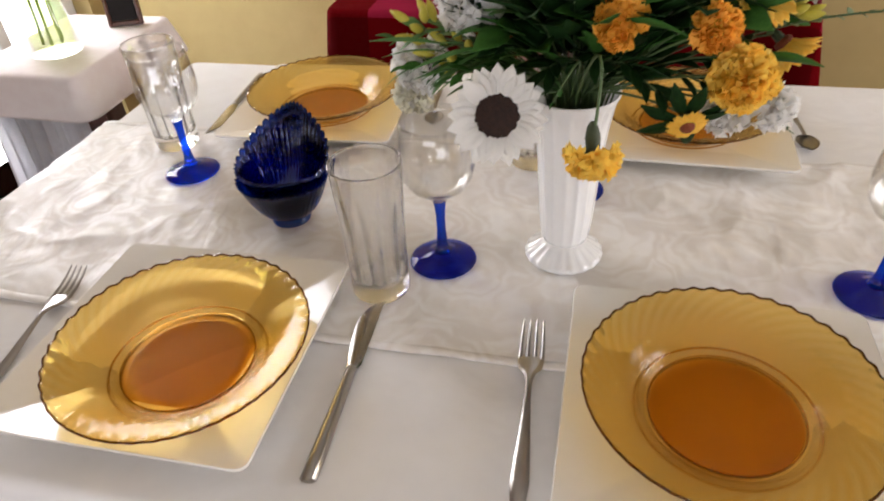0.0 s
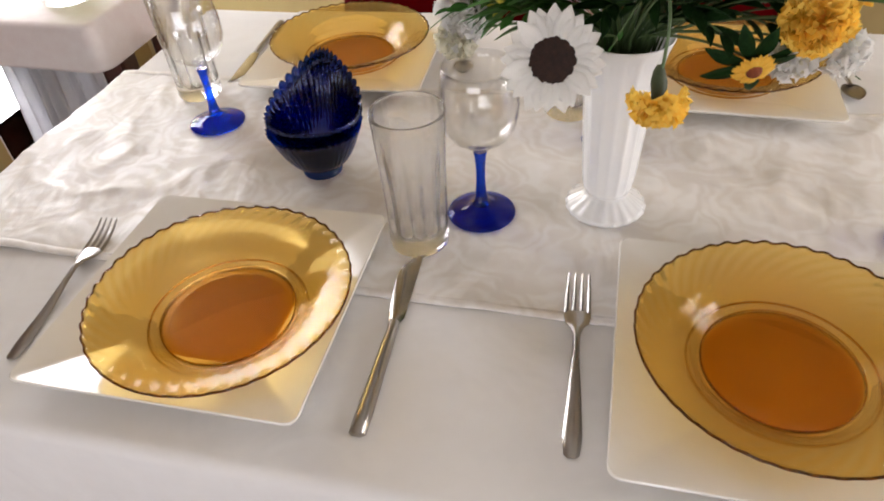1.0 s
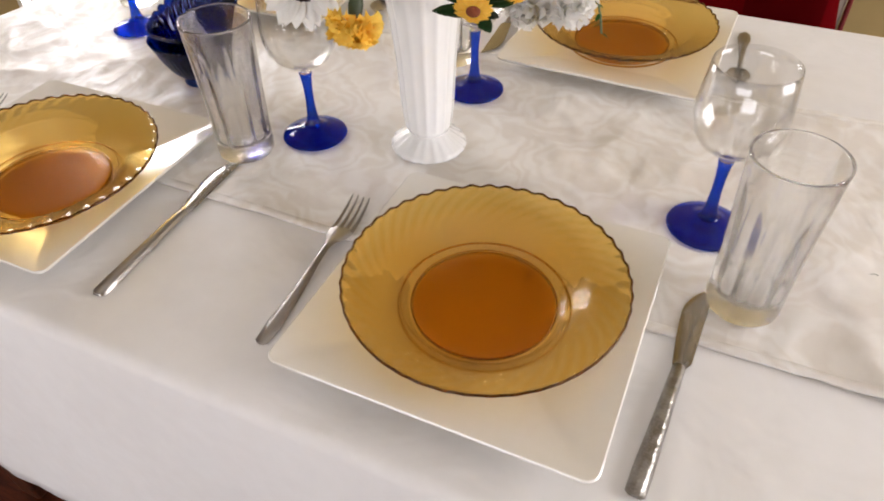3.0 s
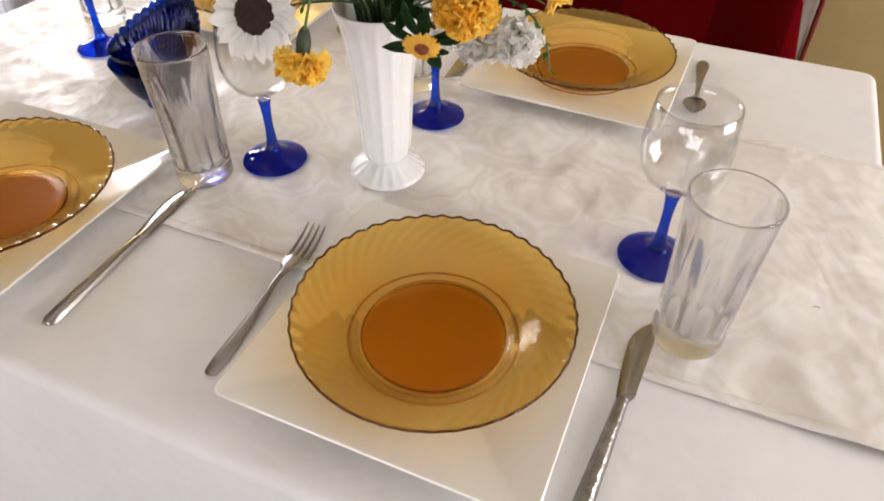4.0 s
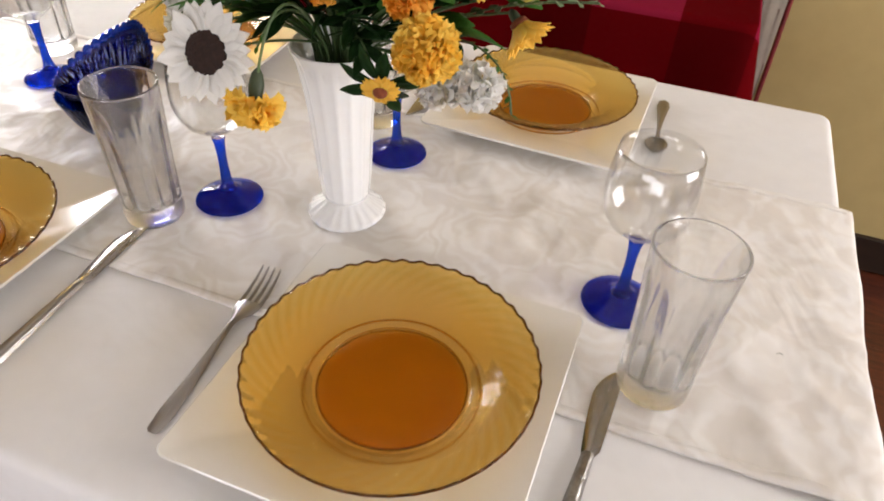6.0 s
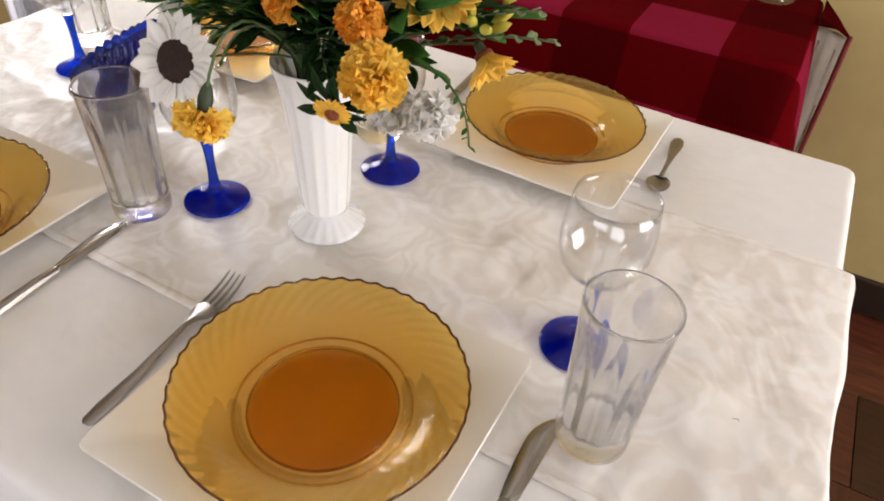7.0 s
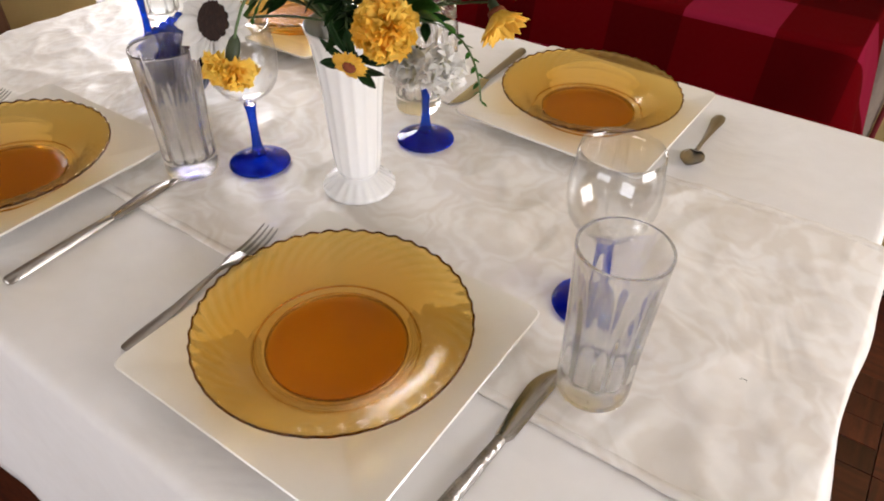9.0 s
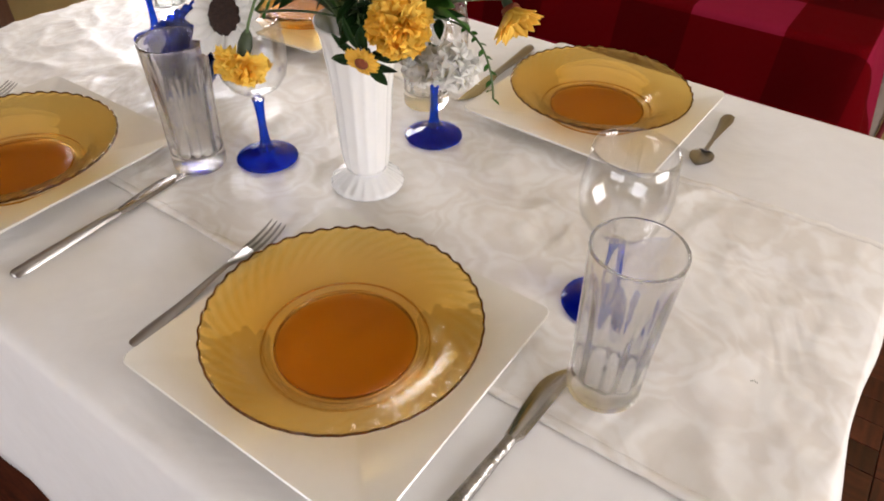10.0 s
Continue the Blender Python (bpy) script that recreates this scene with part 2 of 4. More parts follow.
def red_check():
    """Large woven squares in crimson, pink and dark red."""
    m = material("red_checked_cotton", (0.3, 0.01, 0.02), 0.9, Specular_IOR_Level=0.02)
    v = coords(m)
    sep = node(m, "ShaderNodeSeparateXYZ")
    link(m, v, sep.inputs[0])

    def band(value, period, phase):
        a = node(m, "ShaderNodeMath")
        a.operation = "MULTIPLY_ADD"
        a.inputs[1].default_value, a.inputs[2].default_value = 1 / period, phase
        link(m, value, a.inputs[0])
        b = node(m, "ShaderNodeMath")
        b.operation = "FRACT"
        link(m, a.outputs[0], b.inputs[0])
        c = node(m, "ShaderNodeMath")
        c.operation = "GREATER_THAN"
        c.inputs[1].default_value = 0.45
        link(m, b.outputs[0], c.inputs[0])
        return c.outputs[0]

    run = node(m, "ShaderNodeMath")
    run.operation = "ADD"
    link(m, sep.outputs[1], run.inputs[0])
    link(m, sep.outputs[2], run.inputs[1])
    both = node(m, "ShaderNodeMath")
    both.operation = "ADD"
    link(m, band(sep.outputs[0], 0.30, 0.12), both.inputs[0])
    link(m, band(run.outputs[0], 0.30, 0.13), both.inputs[1])
    half = node(m, "ShaderNodeMath")
    half.operation = "MULTIPLY"
    half.inputs[1].default_value = 0.5
    link(m, both.outputs[0], half.inputs[0])
    c = ramp(m, half.outputs[0], [(0.0, (0.056, 0.0006, 0.0013)), (0.5, (0.090, 0.0009, 0.0022)), (1.0, (0.205, 0.010, 0.030))])
    link(m, c, bsdf(m).inputs["Base Color"])
    weave = noise_tex(m, v, 600, 2)
    link(m, bump(m, weave, 0.4, 0.0008, bump(m, noise_tex(m, v, 8, 3), 0.4, 0.01)), bsdf(m).inputs["Normal"])
    return m


RED = red_check()
PINK = petal("pale_pink_cotton", (0.78, 0.68, 0.66), (0.86, 0.80, 0.78), 6, 0.85, 0.4, 300, through_share=0.18)
SHEER = petal("white_net_skirt", (0.74, 0.74, 0.77), (0.84, 0.84, 0.86), 6, 0.85, 0.5, 300, through_share=0.65)
# lining colour darkened to hold the shade it hangs in
SHADED_LINING = varied("shaded_lining_cotton", (0.19, 0.155, 0.125), (0.27, 0.225, 0.18), 12, 0.9, 0.4, 300)
TRIM_RED = varied("dark_red_braid", (0.10, 0.006, 0.008), (0.20, 0.012, 0.016), 50, 0.8, 0.4, 300)
LIME = glass("green_tinted_glass", (0.86, 0.92, 0.70), 0.05)
STEM_GREEN = varied("fresh_green_stem", (0.36, 0.46, 0.16), (0.52, 0.62, 0.26), 30, 0.5)
WAX = varied("brown_candle_wax", (0.14, 0.06, 0.03), (0.28, 0.13, 0.07), 30, 0.5, 0.3, 120)
PHOTO = varied("dark_glazed_print", (0.006, 0.004, 0.004), (0.014, 0.010, 0.009), 9, 0.5, Specular_IOR_Level=0.15)

# ---- building helpers ----


def thing(name, m, label, category, group="", kind=""):
    ob = new(name)
    ob.empty_display_size = 0.05
    ob.matrix_world = m
    return tagged(ob, label, category, group, kind)


def finish(bm, name, mat, smooth=True, auto=None):
    me = bpy.data.meshes.new(name)
    bmesh.ops.recalc_face_normals(bm, faces=bm.faces)
    bm.to_mesh(me)
    bm.free()
    me.materials.append(mat)
    for p in me.polygons:
        p.use_smooth = smooth
    if auto is not None:
        me.set_sharp_from_angle(angle=radians(auto))
    return me


def part(name, bm, mat, parent=None, label="", m=None, smooth=True, auto=None):
    me = bm if isinstance(bm, bpy.types.Mesh) else finish(bm, name, mat, smooth, auto)
    ob = new(name, me)
    if parent is not None:
        ob.parent = parent
    if m is not None:
        ob.matrix_basis = m
    if label:
        ob["label"] = label
    return ob


def solid(name, bm, mat, label, category="", kind="", group="", smooth=False, auto=None, m=None):
    """A thing of one mesh."""
    return tagged(part(name, bm, mat, None, "", m, smooth, auto), label, category, group, kind)


def box(bm, x0, x1, y0, y1, z0, z1, bevel=0.0):
    r = bmesh.ops.create_cube(bm, size=1.0, matrix=Matrix.Translation(((x0 + x1) / 2, (y0 + y1) / 2, (z0 + z1) / 2)) @ Matrix.Diagonal((x1 - x0, y1 - y0, z1 - z0, 1)))
    if bevel:
        edges = list({e for vv in r["verts"] for e in vv.link_edges})
        bmesh.ops.bevel(bm, geom=edges, offset=bevel, segments=2, profile=0.5, affect="EDGES")
    return bm


def boxed(*a, bevel=0.0):
    return box(bmesh.new(), *a, bevel=bevel)


def rings(bm, loops, closed=False, cap_first=False, cap_last=False):
    """Skin a list of point loops of equal length."""
    vs = [[bm.verts.new(p) for p in loop] for loop in loops]
    n = len(vs[0])
    pairs = list(zip(vs, vs[1:])) + ([(vs[-1], vs[0])] if closed else [])
    for a, b in pairs:
        for k in range(n):
            bm.faces.new((a[k], a[(k + 1) % n], b[(k + 1) % n], b[k]))
    if cap_first:
        bm.faces.new(vs[0][::-1])
    if cap_last:
        bm.faces.new(vs[-1])
    return bm


def lathe(profile, n=48, wave=None, bm=None, closed=False):
    """Turn (radius, height) pairs round z. wave(angle, row, r, z) may shift r and z."""
    bm = bm or bmesh.new()
    loops = []
    for row, (r, z) in enumerate(profile):
        loop = []
        for k in range(n):
            a = 2 * math.pi * k / n
            rr, zz = wave(a, row, r, z) if wave else (r, z)
            loop.append((rr * math.cos(a), rr * math.sin(a), zz))
        loops.append(loop)
    return rings(bm, loops, closed, not closed, not closed)


def tube(points, radius, n=6, bm=None):
    """A round rod along points; radius a number or one for each point."""
    bm = bm or bmesh.new()
    pts = [Vector(p) for p in points]
    rad = radius if isinstance(radius, (list, tuple)) else [radius] * len(pts)
    side, loops = None, []
    for k, p in enumerate(pts):
        d = (pts[min(k + 1, len(pts) - 1)] - pts[max(k - 1, 0)]).normalized()
        side = (side - d * side.dot(d)).normalized() if side is not None else d.orthogonal().normalized()
        up = d.cross(side)
        loops.append([p + rad[k] * (math.cos(2 * math.pi * j / n) * side + math.sin(2 * math.pi * j / n) * up) for j in range(n)])
    return rings(bm, loops, False, True, True)


def bend(a, b, c, steps=10):
    """A curve from a to c, pulled towards b."""
    a, b, c = Vector(a), Vector(b), Vector(c)
    return [(1 - t) ** 2 * a + 2 * t * (1 - t) * b + t * t * c for t in (k / steps for k in range(steps + 1))]


def facing(place, way, turn=0.0):
    """The pose at place whose z looks along way."""
    q = Vector(way).to_track_quat("Z", "Y")
    return Matrix.Translation(place) @ q.to_matrix().to_4x4() @ pose(0, 0, 0, 0, 0, turn)

# ---- the room ----
X0, X1, Y0, Y1, H = -1.5, 2.2, -2.2, 1.3, 2.6


def wall_with_opening(name, along, lo, hi, at, thick, hole, label):
    """A wall along x or y with one opening (from, to, sill, head)."""
    a, b, s, h = hole
    bm = bmesh.new()
    for u0, u1, z0, z1 in ((lo, a, 0, H), (b, hi, 0, H), (a, b, 0, s), (a, b, h, H)):
        if z1 - z0 < 0.01:
            continue
        if along == "y":
            box(bm, min(at, at + thick), max(at, at + thick), u0, u1, z0, z1)
        else:
            box(bm, u0, u1, min(at, at + thick), max(at, at + thick), z0, z1)
    return solid(name, bm, WALL, label, "wall", "structure")


def window(name, along, at, hole):
    """Painted frame, cross bar, sill and four panes set into an opening."""
    a, b, s, h = hole
    ob = thing(name, Matrix.Identity(4), "white painted wooden window letting in bright daylight", "window", "", "structure")

    def slab(part_name, u0, u1, z0, z1, d, mat, bevel=0.004):
        bm = bmesh.new()
        if along == "y":
            box(bm, at - d, at + d, u0, u1, z0, z1, bevel=bevel)
        else:
            box(bm, u0, u1, at - d, at + d, z0, z1, bevel=bevel)
        return part(part_name, bm, mat, ob, smooth=False)

    mid, bar = (a + b) / 2, (s + h) / 2
    for u0, u1, z0, z1 in ((a, a + 0.05, s, h), (b - 0.05, b, s, h), (a + 0.05, b - 0.05, s, s + 0.05), (a + 0.05, b - 0.05, h - 0.05, h), (mid - 0.02, mid + 0.02, s + 0.05, h - 0.05)):
        slab("window_frame", u0, u1, z0, z1, 0.025, FRAME_WHITE)
    for u0, u1 in ((a + 0.05, mid - 0.02), (mid + 0.02, b - 0.05)):
        slab("glazing_bar", u0, u1, bar - 0.012, bar + 0.012, 0.018, FRAME_WHITE)
        for z0, z1 in ((s + 0.05, bar - 0.012), (bar + 0.012, h - 0.05)):
            pane = slab("pane", u0, u1, z0, z1, 0.002, PANE, 0.0)
            pane.visible_shadow = False
    return ob


floor = solid("floor", boxed(X0 - 0.2, X1 + 0.2, Y0 - 0.2, Y1 + 0.2, -0.1, -0.008), PARQUET, "dark red-brown wooden parquet floor with worn gloss", "floor", "structure")
solid("ceiling", boxed(X0 - 0.2, X1 + 0.2, Y0 - 0.2, Y1 + 0.2, H, H + 0.1), CEIL, "plain white painted ceiling", "ceiling", "structure")
solid("wall_north", boxed(X0 - 0.15, X1 + 0.15, Y1, Y1 + 0.15, -0.008, H), WALL, "ochre yellow plastered wall behind the red table", "wall", "structure")
LEFT_HOLE, RIGHT_HOLE, FRONT_HOLE = (0.64, 1.22, 0.08, 1.78), (-0.50, 0.85, 0.55, 1.9), (-1.1, 0.5, 0.42, 1.70)
wall_with_opening("wall_west", "y", Y0, Y1, X0, -0.15, LEFT_HOLE, "ochre plastered wall with a tall bright window")
wall_with_opening("wall_east", "y", Y0, Y1, X1, 0.15, RIGHT_HOLE, "ochre plastered wall with a wide window")
wall_with_opening("wall_south", "x", X0, X1, Y0, -0.15, FRONT_HOLE, "ochre plastered wall with a window")
window("window_1", "y", X0 - 0.08, LEFT_HOLE)
window("window_2", "y", X1 + 0.08, RIGHT_HOLE)
window("window_3", "x", Y0 - 0.08, FRONT_HOLE)
solid("baseboard", boxed(X0, X1, Y1 - 0.016, Y1, 0.0, 0.105, bevel=0.004), SKIRTING, "dark stained wooden baseboard along the ochre wall", "baseboard", "structure")
solid("baseboard", boxed(X1 - 0.016, X1, Y0, Y1 - 0.018, 0.0, 0.105, bevel=0.004), SKIRTING, "dark stained wooden baseboard under the wide window", "baseboard", "structure")

# a bright hazy sky seen beyond the left window
GLOW = bpy.data.materials.new("bright_sky_distance")
GLOW.use_nodes = True
GLOW.node_tree.nodes.remove(GLOW.node_tree.nodes["Principled BSDF"])
em = node(GLOW, "ShaderNodeEmission", Color=(0.96, 0.98, 1.0, 1), Strength=8.0)
link(GLOW, em.outputs[0], GLOW.node_tree.nodes["Material Output"].inputs["Surface"])
solid("backdrop", boxed(-4.1, -4.0, -2.5, 6.0, -1.0, 5.0), GLOW, "plain white overexposed daylight beyond the window", "backdrop", "structure")

# brown door in the west wall
door = thing("door_1", pose(X0, 0, 0), "brown wooden door with a moulded frame, closed", "door", "", "structure")
part("door_leaf", boxed(0.0, 0.025, -0.52, 0.28, 0.005, 2.02, bevel=0.003), BROWN_DOOR, door, smooth=False)
for y0, y1 in ((-0.60, -0.525), (0.285, 0.37)):
    part("door_frame", boxed(0.0, 0.04, y0, y1, 0.0, 2.1, bevel=0.006), BROWN_DOOR, door, smooth=False)
part("door_frame", boxed(0.0, 0.04, -0.523, 0.283, 2.03, 2.1, bevel=0.006), BROWN_DOOR, door, smooth=False)
for z0, z1 in ((0.15, 0.9), (1.05, 1.9)):
    part("door_panel", boxed(0.027, 0.035, -0.42, 0.18, z0, z1, bevel=0.005), BROWN_DOOR, door, smooth=False)

# ---- tables and cloths ----


def rounded_rect(x0, x1, y0, y1, r, step=0.02):
    """Points round a rectangle with rounded corners, anticlockwise, with outward normals."""
    out = []
    for cx, cy, a0, (ex, ey), length in (
        (x1 - r, y0 + r, -90, (0, 1), y1 - y0 - 2 * r),
        (x1 - r, y1 - r, 0, (-1, 0), x1 - x0 - 2 * r),
        (x0 + r, y1 - r, 90, (0, -1), y1 - y0 - 2 * r),
        (x0 + r, y0 + r, 180, (1, 0), x1 - x0 - 2 * r),
    ):
        for k in range(5):
            a = radians(a0 + 90 * k / 4)
            out.append((cx + r * math.cos(a), cy + r * math.sin(a), math.cos(a), math.sin(a)))
        px, py, nx, ny = out[-1]
        m = max(1, int(length / step))
        for k in range(1, m):
            out.append((px + ex * length * k / m, py + ey * length * k / m, nx, ny))
    return out


def draped(x0, x1, y0, y1, top, hem, r, ripple, waves, flare=0.02, rows=14, seed=0.0):
    """A cloth over a table: flat top, rounded edge and a hanging skirt with soft folds."""
    base = rounded_rect(x0, x1, y0, y1, r)
    loops = []
    for inset in (0.012,):
        loops.append([(x - nx * inset, y - ny * inset, top) for x, y, nx, ny in base])
    for k in range(1, 5):
        a = radians(90 * k / 4)
        loops.append([(x - nx * 0.012 * (1 - math.sin(a)), y - ny * 0.012 * (1 - math.sin(a)), top - 0.012 * (1 - math.cos(a))) for x, y, nx, ny in base])

    def hang(k, inner):
        t = k / rows
        loop, s = [], 0.0
        for j, (x, y, nx, ny) in enumerate(base):
            f = noise.noise(Vector((x * waves, y * waves, seed))) + 0.5 * noise.noise(Vector((x * waves * 2.3, y * waves * 2.3, seed + 7)))
            off = flare * t + ripple * t**0.8 * (f + 0.35) - inner
            loop.append((x + nx * off, y + ny * off, top - 0.012 - (top - 0.012 - hem) * t + 0.012 * t * f))
        return loop

    loops += [hang(k, 0.0) for k in range(1, rows + 1)]
    loops += [hang(k, 0.0018) for k in range(rows, 0, -1)]
    bm = bmesh.new()
    rings(bm, loops, False, True, False)
    return bm


def table_under(name, x0, x1, y0, y1, top, label):
    ob = thing(name, pose((x0 + x1) / 2, (y0 + y1) / 2, 0), label, "table")
    hx, hy = (x1 - x0) / 2 - 0.006, (y1 - y0) / 2 - 0.006
    part("tabletop", boxed(-hx, hx, -hy, hy, top - 0.034, top - 0.004, bevel=0.008), WOOD, ob, smooth=False)
    for sx in (-1, 1):
        for sy in (-1, 1):
            cx, cy = sx * (hx - 0.05), sy * (hy - 0.05)
            part("leg", boxed(cx - 0.025, cx + 0.025, cy - 0.025, cy + 0.025, 0, top - 0.034, bevel=0.004), WOOD, ob, smooth=False)
    return ob


TX0, TX1, TY0, TY1, TOP = -0.762, 0.509, -0.302, 0.573, 0.75
table_under("dining_table", TX0, TX1, TY0, TY1, TOP, "dark wooden dining table hidden under white cloths")
solid("tablecloth", draped(TX0, TX1, TY0, TY1, TOP, 0.33, 0.02, 0.02, 7.0, 0.012, seed=2.0), CLOTH, "plain white cotton tablecloth hanging over the dining table", "tablecloth", smooth=True)


# (x, y, radius) of what presses the runner flat
PRESSED = [(-0.372, -0.136, 0.14), (0.131, -0.132, 0.14), (-0.415, 0.39, 0.14), (0.125, 0.39, 0.14)] + [(x, y, 0.04) for x, y in ((-0.149, 0.043), (-0.540, 0.183), (-0.017, 0.207), (0.289, 0.053), (-0.204, -0.014), (-0.605, 0.257), (-0.076, 0.272), (0.333, -0.037), (-0.355, 0.098), (-0.019, 0.077), (-0.202, -0.05), (0.302, -0.05), (0.299, -0.085), (-0.199, -0.085), (-0.032, -0.06), (-0.028, -0.09), (-0.553, -0.06), (-0.55, -0.09))]
DROP = 0.21


def runner_point(s, w, lift):
    """A point of the crumpled runner: s along it, w across it."""
    y = -0.098 + 0.408 * w
    y += 0.006 * noise.noise(Vector((s * 3, 4.0 if w < 0.5 else 9.0, 0))) * abs(2 * w - 1)
    x = TX0 - DROP + s * (TX1 - TX0 + 2 * DROP)
    p = Vector((x * 5.5 + y * 2.5, y * 4.0 - x * 1.5, 1.3))
    f = noise.noise(p) + 0.6 * noise.noise(p * 2.6 + Vector((3, 1, 0)))
    free = min([1.0] + [max(0.0, (math.hypot(x - a, y - b) - r) / 0.05) for a, b, r in PRESSED])
    crease = (1 - abs(noise.noise(p * 3.1 + Vector((8, 2, 0))))) ** 4
    z = 0.0012 + free * (0.0046 * max(0.0, f) + 0.0030 * crease + 0.0012 * noise.noise(p * 6)) + 0.0003 * noise.noise(p * 12)
    z = max(0.0008, z)
    if x > TX1 - 0.004 or x < TX0 + 0.004:
        sgn = 1 if x > 0 else -1
        over = (x - TX1 + 0.004) if sgn > 0 else (TX0 + 0.004 - x)
        t = min(1.0, over / 0.02)
        out = 0.003 + 0.004 * math.sin(t * math.pi / 2) + 0.02 * over + 0.008 * t * (f + 0.4)
        return ((TX1 if sgn > 0 else TX0) + sgn * (out + lift * t), y, TOP + (z + lift) * (1 - t) - max(0.0, over - 0.006))
    return (x, y, TOP + z + lift)


def sheet(name, w0, w1, nx, ny, low, high, parent, label):
    bm = bmesh.new()
    grid = {}
    for face, lift in ((0, high), (1, low)):
        for i in range(nx + 1):
            for j in range(ny + 1):
                grid[face, i, j] = bm.verts.new(runner_point(i / nx, w0 + (w1 - w0) * j / ny, lift))
    for face in (0, 1):
        for i in range(nx):
            for j in range(ny):
                q = [grid[face, i, j], grid[face, i + 1, j], grid[face, i + 1, j + 1], grid[face, i, j + 1]]
                bm.faces.new(q if face == 0 else q[::-1])
    for i in range(nx):
        for j in (0, ny):
            bm.faces.new((grid[0, i, j], grid[1, i, j], grid[1, i + 1, j], grid[0, i + 1, j]))
    for j in range(ny):
        for i in (0, nx):
            bm.faces.new((grid[0, i, j], grid[0, i, j + 1], grid[1, i, j + 1], grid[1, i, j]))
    return part(name, bm, RUNNER, parent, label)


runner = thing("table_runner", Matrix.Identity(4), "crumpled cream damask table runner woven with roses", "table runner")
sheet("cloth", 0.0, 1.0, 340, 88, 0.0, 0.0016, runner, "")
for w0, w1 in ((-0.002, 0.022), (0.978, 1.002)):
    sheet("hem", w0, w1, 300, 2, 0.0006, 0.0024, runner, "stitched folded hem")
ON = TOP + 0.0040   # things that stand on the runner

# red side table by the wall
RX0, RX1, RY0, RY1, RT = -0.60, 0.40, 0.86, 1.27, 0.75
table_under("side_table", RX0, RX1, RY0, RY1, RT, "wooden side table hidden under red and white cloths")
solid("white_undercloth", draped(RX0, RX1, RY0, RY1, RT, 0.22, 0.02, 0.012, 8.0, 0.03, seed=11.0), SHEER, "white cotton undercloth on the side table", "tablecloth", smooth=True)
solid("red_tablecloth", draped(RX0 - 0.004, RX1 + 0.004, RY0 - 0.004, RY1 + 0.004, RT + 0.004, 0.43, 0.03, 0.016, 6.0, 0.045, seed=5.0), RED, "crimson and pink checked tablecloth over a side table", "tablecloth", smooth=True)

fold = thing("folded_cloth_corner", pose(RX1, 1.2, 0), "hanging cloth corner, lining in painted shade, edged with dark red braid", "cloth corner")


def hung(points, thick):
    """A hanging piece of cloth between two edges given from top to bottom."""
    bm = bmesh.new()
    loops = []
    for (xa, ya, za), (xb, yb, zb) in points:
        row = [Vector((xa, ya, za)).lerp(Vector((xb, yb, zb)), k / 8) for k in range(9)]
        row = [p + Vector((0, 0.006 * math.sin(k * 1.3 + za * 9), 0)) for k, p in enumerate(row)]
        loops.append([tuple(p) for p in row] + [(p.x, p.y + thick, p.z) for p in row[::-1]])
    return rings(bm, loops, False, True, True)


part("lining", hung([((0.006, -0.03, 0.735), (0.066, -0.004, 0.708)), ((0.010, -0.03, 0.60), (0.068, -0.004, 0.585)), ((0.008, -0.03, 0.45), (0.070, -0.004, 0.45)), ((0.012, -0.03, 0.30), (0.072, -0.004, 0.29))], 0.002), SHADED_LINING, fold)
part("red_flap", hung([((0.004, -0.12, 0.757), (0.004, 0.06, 0.757)), ((0.040, -0.05, 0.735), (0.040, 0.03, 0.735)), ((0.074, -0.008, 0.708), (0.074, 0.006, 0.708))], 0.002), RED, fold)
part("braid", tube([(0.072, 0.0, 0.712), (0.075, 0.0, 0.60), (0.077, 0.0, 0.45), (0.080, 0.0, 0.28)], 0.0055, 8), TRIM_RED, fold, "dark red braid")

# white side table by the window
LX0, LX1, LY0, LY1, LT = -1.20, -0.945, 0.465, 0.80, 0.75
table_under("corner_table", LX0, LX1, LY0, LY1, LT, "small wooden table hidden under white cloths")


def gathered_skirt():
    """A net curtain gathered along the front of the corner table."""
    bm = bmesh.new()
    n, rows = 90, 16
    loops = []
    for face in (0.0, 0.002):
        for k in range(rows + 1) if face == 0.0 else range(rows, -1, -1):
            t = k / rows
            row = []
            for i in range(n + 1):
                x = LX0 + 0.01 + (LX1 - LX0 - 0.03) * i / n
                f = math.sin(i * 0.55 + 1.1 * math.sin(i * 0.21)) + 0.5 * noise.noise(Vector((i * 0.3, t * 2, 3)))
                row.append(bm.verts.new((x + 0.01 * t * noise.noise(Vector((i * 0.2, t, 9))), LY0 + 0.010 - 0.03 * max(0.0, t - 0.12) - (0.002 + 0.026 * t) * f + face, LT - 0.03 - (LT - 0.05) * t)))
            loops.append(row)
    for a, b in zip(loops, loops[1:] + loops[:1]):
        for i in range(n):
            bm.faces.new((a[i], a[i + 1], b[i + 1], b[i]))
    return bm


solid("net_table_skirt", gathered_skirt(), SHEER, "white net skirt gathered along the front of a table", "table skirt", smooth=True)
solid("pink_overlay_cloth", draped(LX0 - 0.004, LX1 + 0.004, LY0 - 0.004, LY1 + 0.004, LT + 0.004, 0.672, 0.02, 0.014, 6.0, 0.012, seed=31.0), PINK, "pale pink cloth laid over a corner table", "tablecloth", smooth=True)

# ---- plates ----


